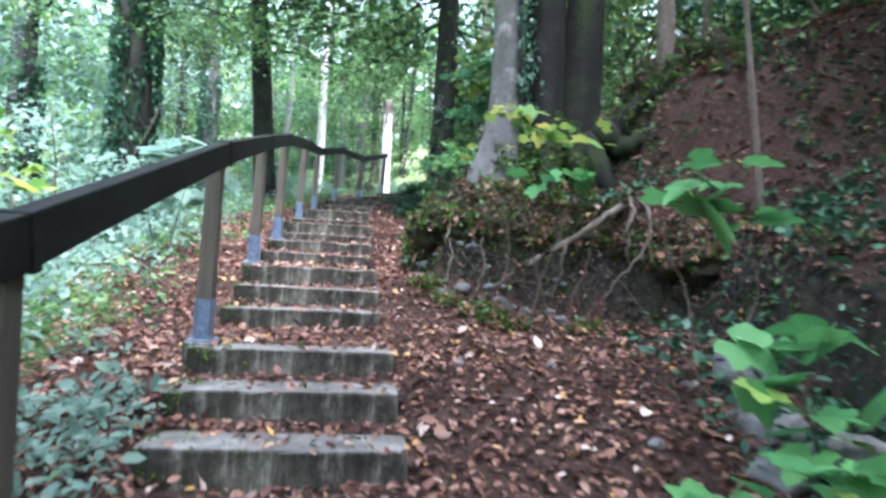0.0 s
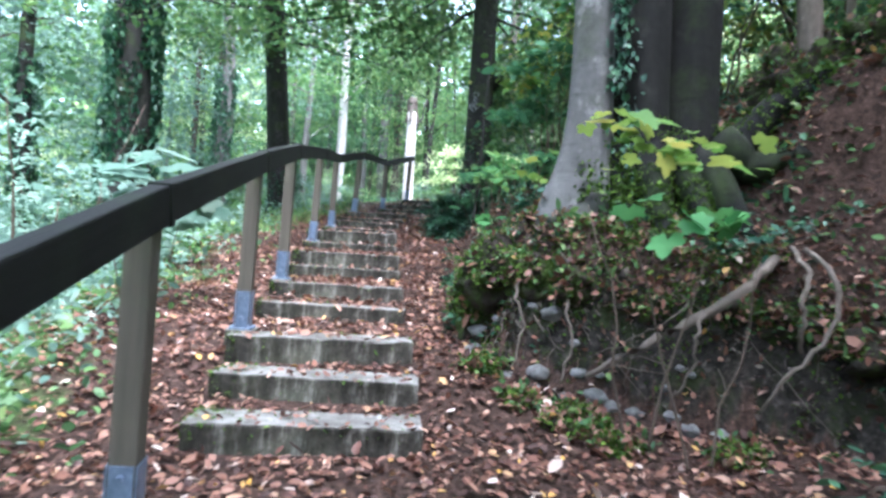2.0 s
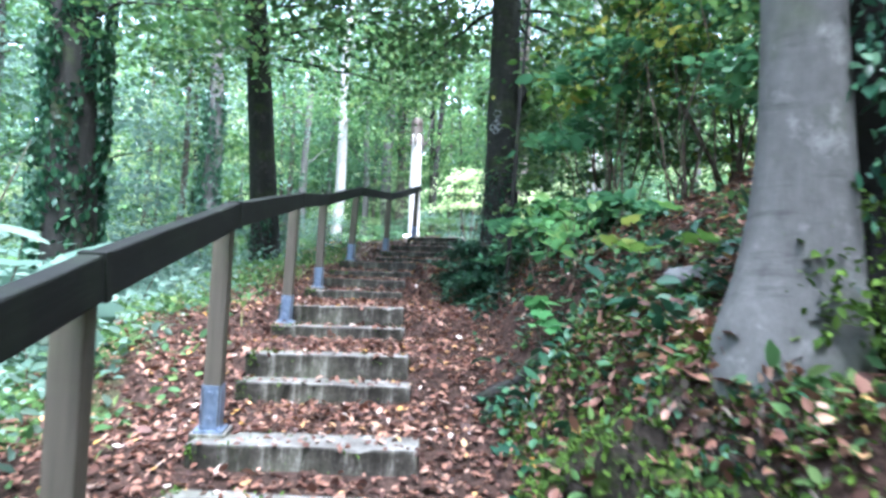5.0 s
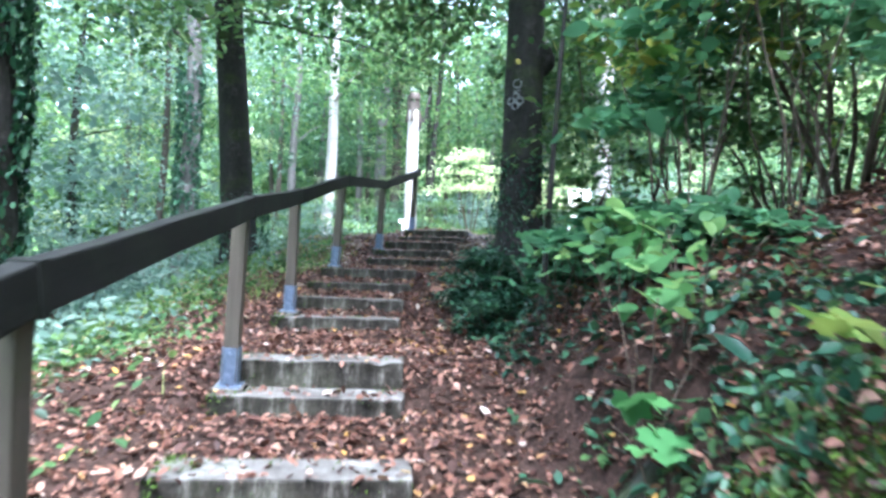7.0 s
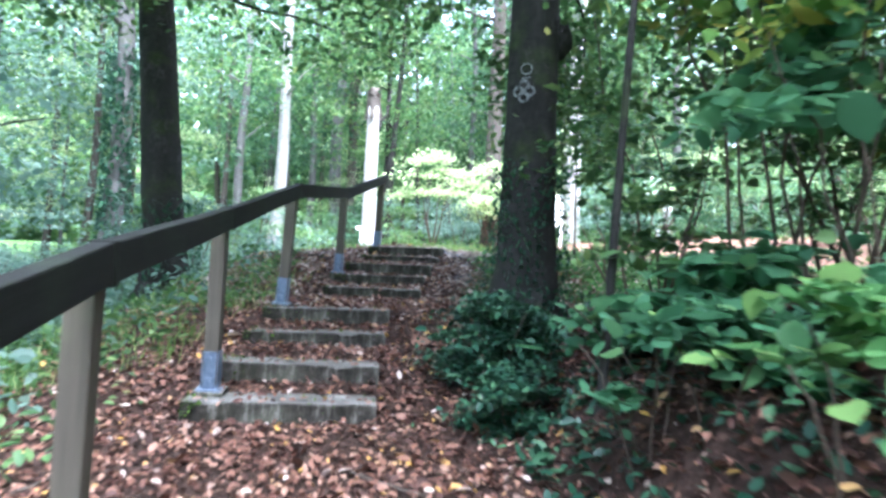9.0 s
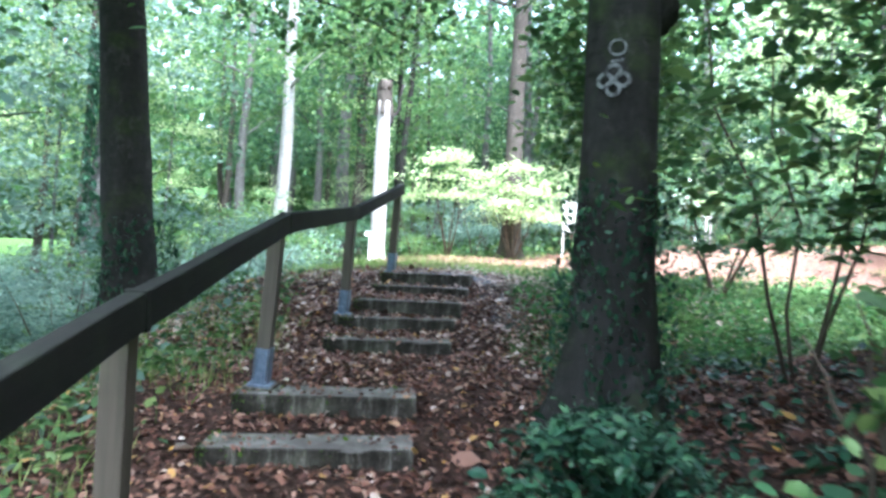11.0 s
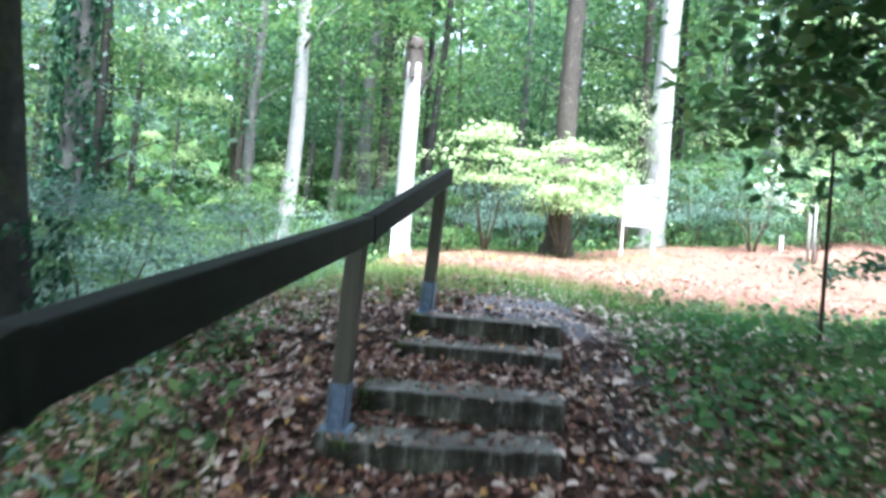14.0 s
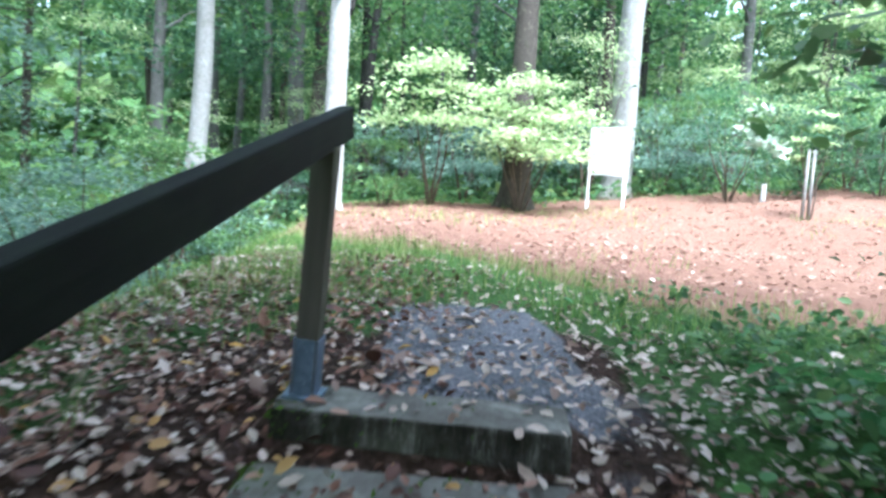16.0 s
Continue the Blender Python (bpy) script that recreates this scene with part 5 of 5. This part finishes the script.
litter("fallen_leaves", "brown and copper fallen beech leaves on the stair", 80000, -3.4, 3.2, 0.8, 18.5, 0.048, LITTER, 501,
       lambda x, y: np.clip(0.95 - 0.5 * np.maximum(0, -path_d(x, y) - 1.0) - 0.45 * smooth(0.0, 0.4, foot_r(x, y)) * (foot_r(x, y) > 0) , 0.08, 1) * (1 - 0.95 * smooth(0.0, 0.1, foot_r(x, y)) * smooth(0.4, 0.25, foot_r(x, y)) * smooth(6.6, 6.0, y)))
litter("fallen_leaves_on_bank", "dark rust leaves lying on the bank slope", 22000, 0.4, 6.5, 3.5, 16, 0.07, LITTER, 502, lambda x, y: 0.8 * smooth(0.2, 0.6, foot_r(x, y)))
litter("shaded_leaves", "grey-brown leaves beside the stair head", 15000, -4.5, 1.5, 16.5, 25, 0.065, LITTER, 506, lambda x, y: 0.9 * smooth(1.0, -0.3, x - 0.3 - 0.15 * (y - 18)) * smooth(25, 22, y), 0.15)
litter("bleached_leaves", "pale bleached leaves scattered at the stair head", 34000, -4, 5, 15.5, 25.5, 0.058, PALE_LITTER, 503, lambda x, y: (0.3 + 0.6 * smooth(1.6, 0.3, np.abs(x - 2.0)) * smooth(21, 18, y) + 0.5 * smooth(0.8, -0.8, x)) * (0.35 + 0.65 * smooth(15.8, 17.2, y)) * (1 - 0.9 * smooth(-2.2, -0.6, y - rust_edge(x))), 0.3)
litter("rust_leaves", "rust-brown leaf carpet across the clearing", 22000, -3, 17, 19.5, 35, 0.058, RUST, 504, lambda x, y: smooth(-1.2, 0.6, y - rust_edge(x)), tilt=0.25)
litter("pale_step_leaves", "scattered pale and yellow leaves on the stair", 1500, -2.5, 2.2, 1.0, 18, 0.06, PALE_LITTER, 505, None, 0.2)


def cover(name, label, kind, n, x0, x1, y0, y1, size, mat, seed, keep, h0=0.0, h1=0.2, tilt=0.5, category="plants", up=None):
    q = np.random.default_rng(seed)
    x, y = q.uniform(x0, x1, n), q.uniform(y0, y1, n)
    m = q.uniform(0, 1, n) < keep(x, y)
    x, y = x[m], y[m]
    p = on_ground(x, y)
    p[:, 2] += q.uniform(h0, h1, len(p)) * (0.5 + 0.5 * np.abs(fbm(x, y, 2.2, seed)))
    p = p[~over_steps(p)]
    ob = object_of(name, scatter(name, kind, p, size, tilt, q, up=up), mat)
    return tagged(ob, label, category, kind="stuff")


def patch(x, y, scale, seed, lo=0.0, hi=0.5):
    return smooth(lo, hi, fbm(x, y, scale, seed))


cover("grass", "green grass tufts between the stair head and the clearing", "blade", 40000, -3.0, 9, 19.3, 27, 0.13, GRASS, 511,
      lambda x, y: smooth(19.6, 20.6, y) * smooth(0.8, -0.8, y - rust_edge(x)) * (0.35 + 0.65 * patch(x, y, 1.3, 1, -0.6, 0.3)) * (1 - smooth(0.9, 0.6, np.abs(x - 0.95 - 0.12 * (y - 19))) * smooth(21.4, 20.6, y)), 0, 0.01, 0.35, "grass", 1.2)
cover("grass_beside_stair", "thin grass on the left shoulder of the stair", "blade", 9000, -4.5, -0.6, 10, 20, 0.14, GRASS, 512, lambda x, y: smooth(-0.75, -1.2, path_d(x, y)) * patch(x, y, 1.4, 2), 0, 0.01, 0.4, "grass", 1.1)
cover("grass_on_clearing", "sparse dry grass on the leaf carpet", "blade", 15000, -3, 15, 22, 34, 0.15, GRASS, 513, lambda x, y: 0.7 * patch(x, y, 0.8, 5, 0.0, 0.7), 0, 0.01, 0.4, "grass", 1.1)
cover("undergrowth", "low green herbs on the slope below the handrail", "oval", 22000, -6.5, -0.9, 1.5, 19, 0.075, GREEN, 514, lambda x, y: smooth(-0.7, -1.6, path_d(x, y)) * (0.15 + 0.85 * patch(x, y, 1.5, 3, -0.1, 0.5)), 0.01, 0.26)
cover("cool_undergrowth", "cool green bramble leaves down the slope", "oval", 23000, -7.5, -1.3, 1.5, 24, 0.085, BLUE, 515, lambda x, y: smooth(-1.05, -2.2, path_d(x, y)) * (1 - 0.6 * smooth(11, 14, y) * smooth(-5, -4, path_d(x, y))) * (0.3 + 0.7 * patch(x, y, 1.1, 4, -0.4, 0.4)), 0.02, 0.5)
cover("plateau_herbs", "green herbs beside the stair head", "oval", 15000, 1.4, 7.5, 15.5, 24.5, 0.075, GREEN, 516, lambda x, y: smooth(1.1, 1.9, path_d(x, y)) * smooth(0.3, -0.8, y - rust_edge(x)) * (0.25 + 0.75 * patch(x, y, 1.5, 6, -0.3, 0.3)), 0.01, 0.22)
cover("ivy_carpet", "dark ivy creeping over the bank", "oval", 15000, 0.35, 4.0, 6.6, 16.5, 0.072, IVY, 517, lambda x, y: (1 - 0.55 * smooth(8.2, 9.0, y) * smooth(11.5, 10.5, y)) * smooth(-0.15, 0.05, foot_r(x, y)) * smooth(2.4, 0.9, foot_r(x, y)) * (0.15 + 0.85 * patch(x, y, 1.9, 7, -0.2, 0.4)), 0.01, 0.14)
cover("ivy_by_rock", "ivy leaves over the boulders", "oval", 2600, 1.3, 3.2, 1.2, 4.6, 0.07, IVY, 518, lambda x, y: 0.8 * smooth(-0.9, -0.3, foot_r(x, y)), 0.02, 0.3)
cover("green_on_bank", "small green plants on top of the cut bank", "oval", 5000, 0.4, 3.0, 4.8, 9.5, 0.055, GREEN, 519, lambda x, y: smooth(0.1, 0.3, foot_r(x, y)) * patch(x, y, 2.6, 8, 0.1, 0.5), 0.01, 0.06)
cover("moss_cushions", "green moss on the bank corner", "oval", 30000, 0.35, 2.2, 5.4, 8.4, 0.024, MOSS, 520, lambda x, y: smooth(0.0, 0.06, foot_r(x, y)) * smooth(0.95, 0.6, foot_r(x, y)) * patch(x, y, 2.2, 9, -0.7, 0.0), 0.0, 0.03, 0.7, "moss")
cover("soil_crumbs", "loose dark soil crumbs on the cut bank", "oval", 24000, 0.3, 2.9, 4.0, 7.4, 0.035, CRUMB, 530, lambda x, y: smooth(-0.12, 0.0, foot_r(x, y)) * smooth(0.5, 0.3, foot_r(x, y)) * smooth(7.2, 6.4, y), 0.0, 0.02, 1.0, "soil")
cover("bank_edge_leaves", "brown leaves and stalks hanging over the bank edge", "oval", 15000, 0.3, 3.2, 3.8, 8.4, 0.042, LITTER, 531, lambda x, y: (0.5 * smooth(-0.05, 0.05, foot_r(x, y)) + 0.5 * smooth(0.15, 0.32, foot_r(x, y))) * smooth(0.9, 0.5, foot_r(x, y)), 0.0, 0.05, 0.8, "leaves")
cover("bank_edge_green", "small ivy and herbs along the bank edge", "oval", 16000, 0.3, 3.2, 3.8, 8.8, 0.042, GREEN, 532, lambda x, y: smooth(0.0, 0.2, foot_r(x, y)) * smooth(1.0, 0.6, foot_r(x, y)) * patch(x, y, 2.7, 11, -0.1, 0.3), 0.0, 0.05, 0.7)
cover("face_moss", "moss patches on the bare face of the bank", "oval", 26000, 0.3, 2.9, 4.6, 6.9, 0.024, MOSS, 540, lambda x, y: smooth(-0.1, 0.0, foot_r(x, y)) * smooth(0.5, 0.3, foot_r(x, y)) * patch(x, y, 4.0, 21, 0.1, 0.4), 0.0, 0.02, 0.8, "moss")
cover("face_leaves", "damp brown leaves caught on the face of the bank", "oval", 9000, 0.3, 2.9, 4.6, 6.9, 0.05, LITTER, 541, lambda x, y: smooth(-0.1, 0.0, foot_r(x, y)) * smooth(0.5, 0.3, foot_r(x, y)) * (0.15 + 0.85 * patch(x, y, 3.1, 22, -0.1, 0.4)), 0.0, 0.03, 0.8, "leaves")
cover("face_ivy", "small ivy leaves trailing down the bank", "oval", 5000, 0.3, 2.9, 4.6, 7.4, 0.045, IVY, 542, lambda x, y: smooth(0.0, 0.1, foot_r(x, y)) * smooth(0.6, 0.35, foot_r(x, y)) * patch(x, y, 3.6, 23, 0.1, 0.5), 0.01, 0.06, 0.7)
cover("bright_herbs", "fresh green herbs in clumps beside the stair head", "broad", 7000, 1.5, 7.0, 16.0, 24.0, 0.07, BRIGHT, 545, lambda x, y: smooth(1.0, 1.6, path_d(x, y)) * smooth(0.3, -0.8, y - rust_edge(x)) * patch(x, y, 1.9, 26, 0.1, 0.5), 0.03, 0.24)
cover("edge_herbs", "fern-like tufts beside the lowest steps", "oval", 2600, -1.9, -0.95, 1.6, 4.4, 0.06, BLUE, 521, lambda x, y: patch(x, y, 2.2, 12, -0.1, 0.3), 0.02, 0.28)
cover("wood_floor_herbs", "green plants on the far forest floor", "kite", 16000, -20, 25, 33, 52, 0.22, GREEN, 522, lambda x, y: 0.7 + 0 * x, 0.02, 0.7)
cover("bank_top_ivy", "dark ivy patches on the leafy bank slope", "oval", 17000, 1.2, 6.5, 2.5, 11, 0.06, IVY, 533, lambda x, y: smooth(0.3, 0.6, foot_r(x, y)) * patch(x, y, 1.3, 14, 0.0, 0.5), 0.01, 0.12)
cover("bank_top_green", "green seedlings on the leafy bank slope", "oval", 6000, 1.2, 7.5, 2.5, 11, 0.065, GREEN, 534, lambda x, y: smooth(0.3, 0.6, foot_r(x, y)) * patch(x, y, 1.7, 15, 0.2, 0.6), 0.02, 0.3)


def fallen_twig(x, y, length, turn, seed):
    z = float(height(x, y)) + 0.03
    a = radians(turn)
    e = (x + length * math.cos(a), y + length * math.sin(a))
    bm = branch((x, y, z), (e[0], e[1], float(height(*e)) + 0.03), 0.007, 0.003, 0.0, seed, 6)
    tagged(part("fallen_twig", bm, ROOT, flat=False), "thin pale twig lying on the fallen leaves", "twig", group="twigs on the ground")


for k in range(14):
    fallen_twig(float(r.uniform(-2.4, 2.6)), float(r.uniform(2.5, 19)), float(r.uniform(0.15, 0.45)), float(r.uniform(0, 360)), 900 + k)
fallen_twig(0.72, 6.35, 0.35, 280, 930)
fallen_twig(0.95, 6.9, 0.3, 200, 931)
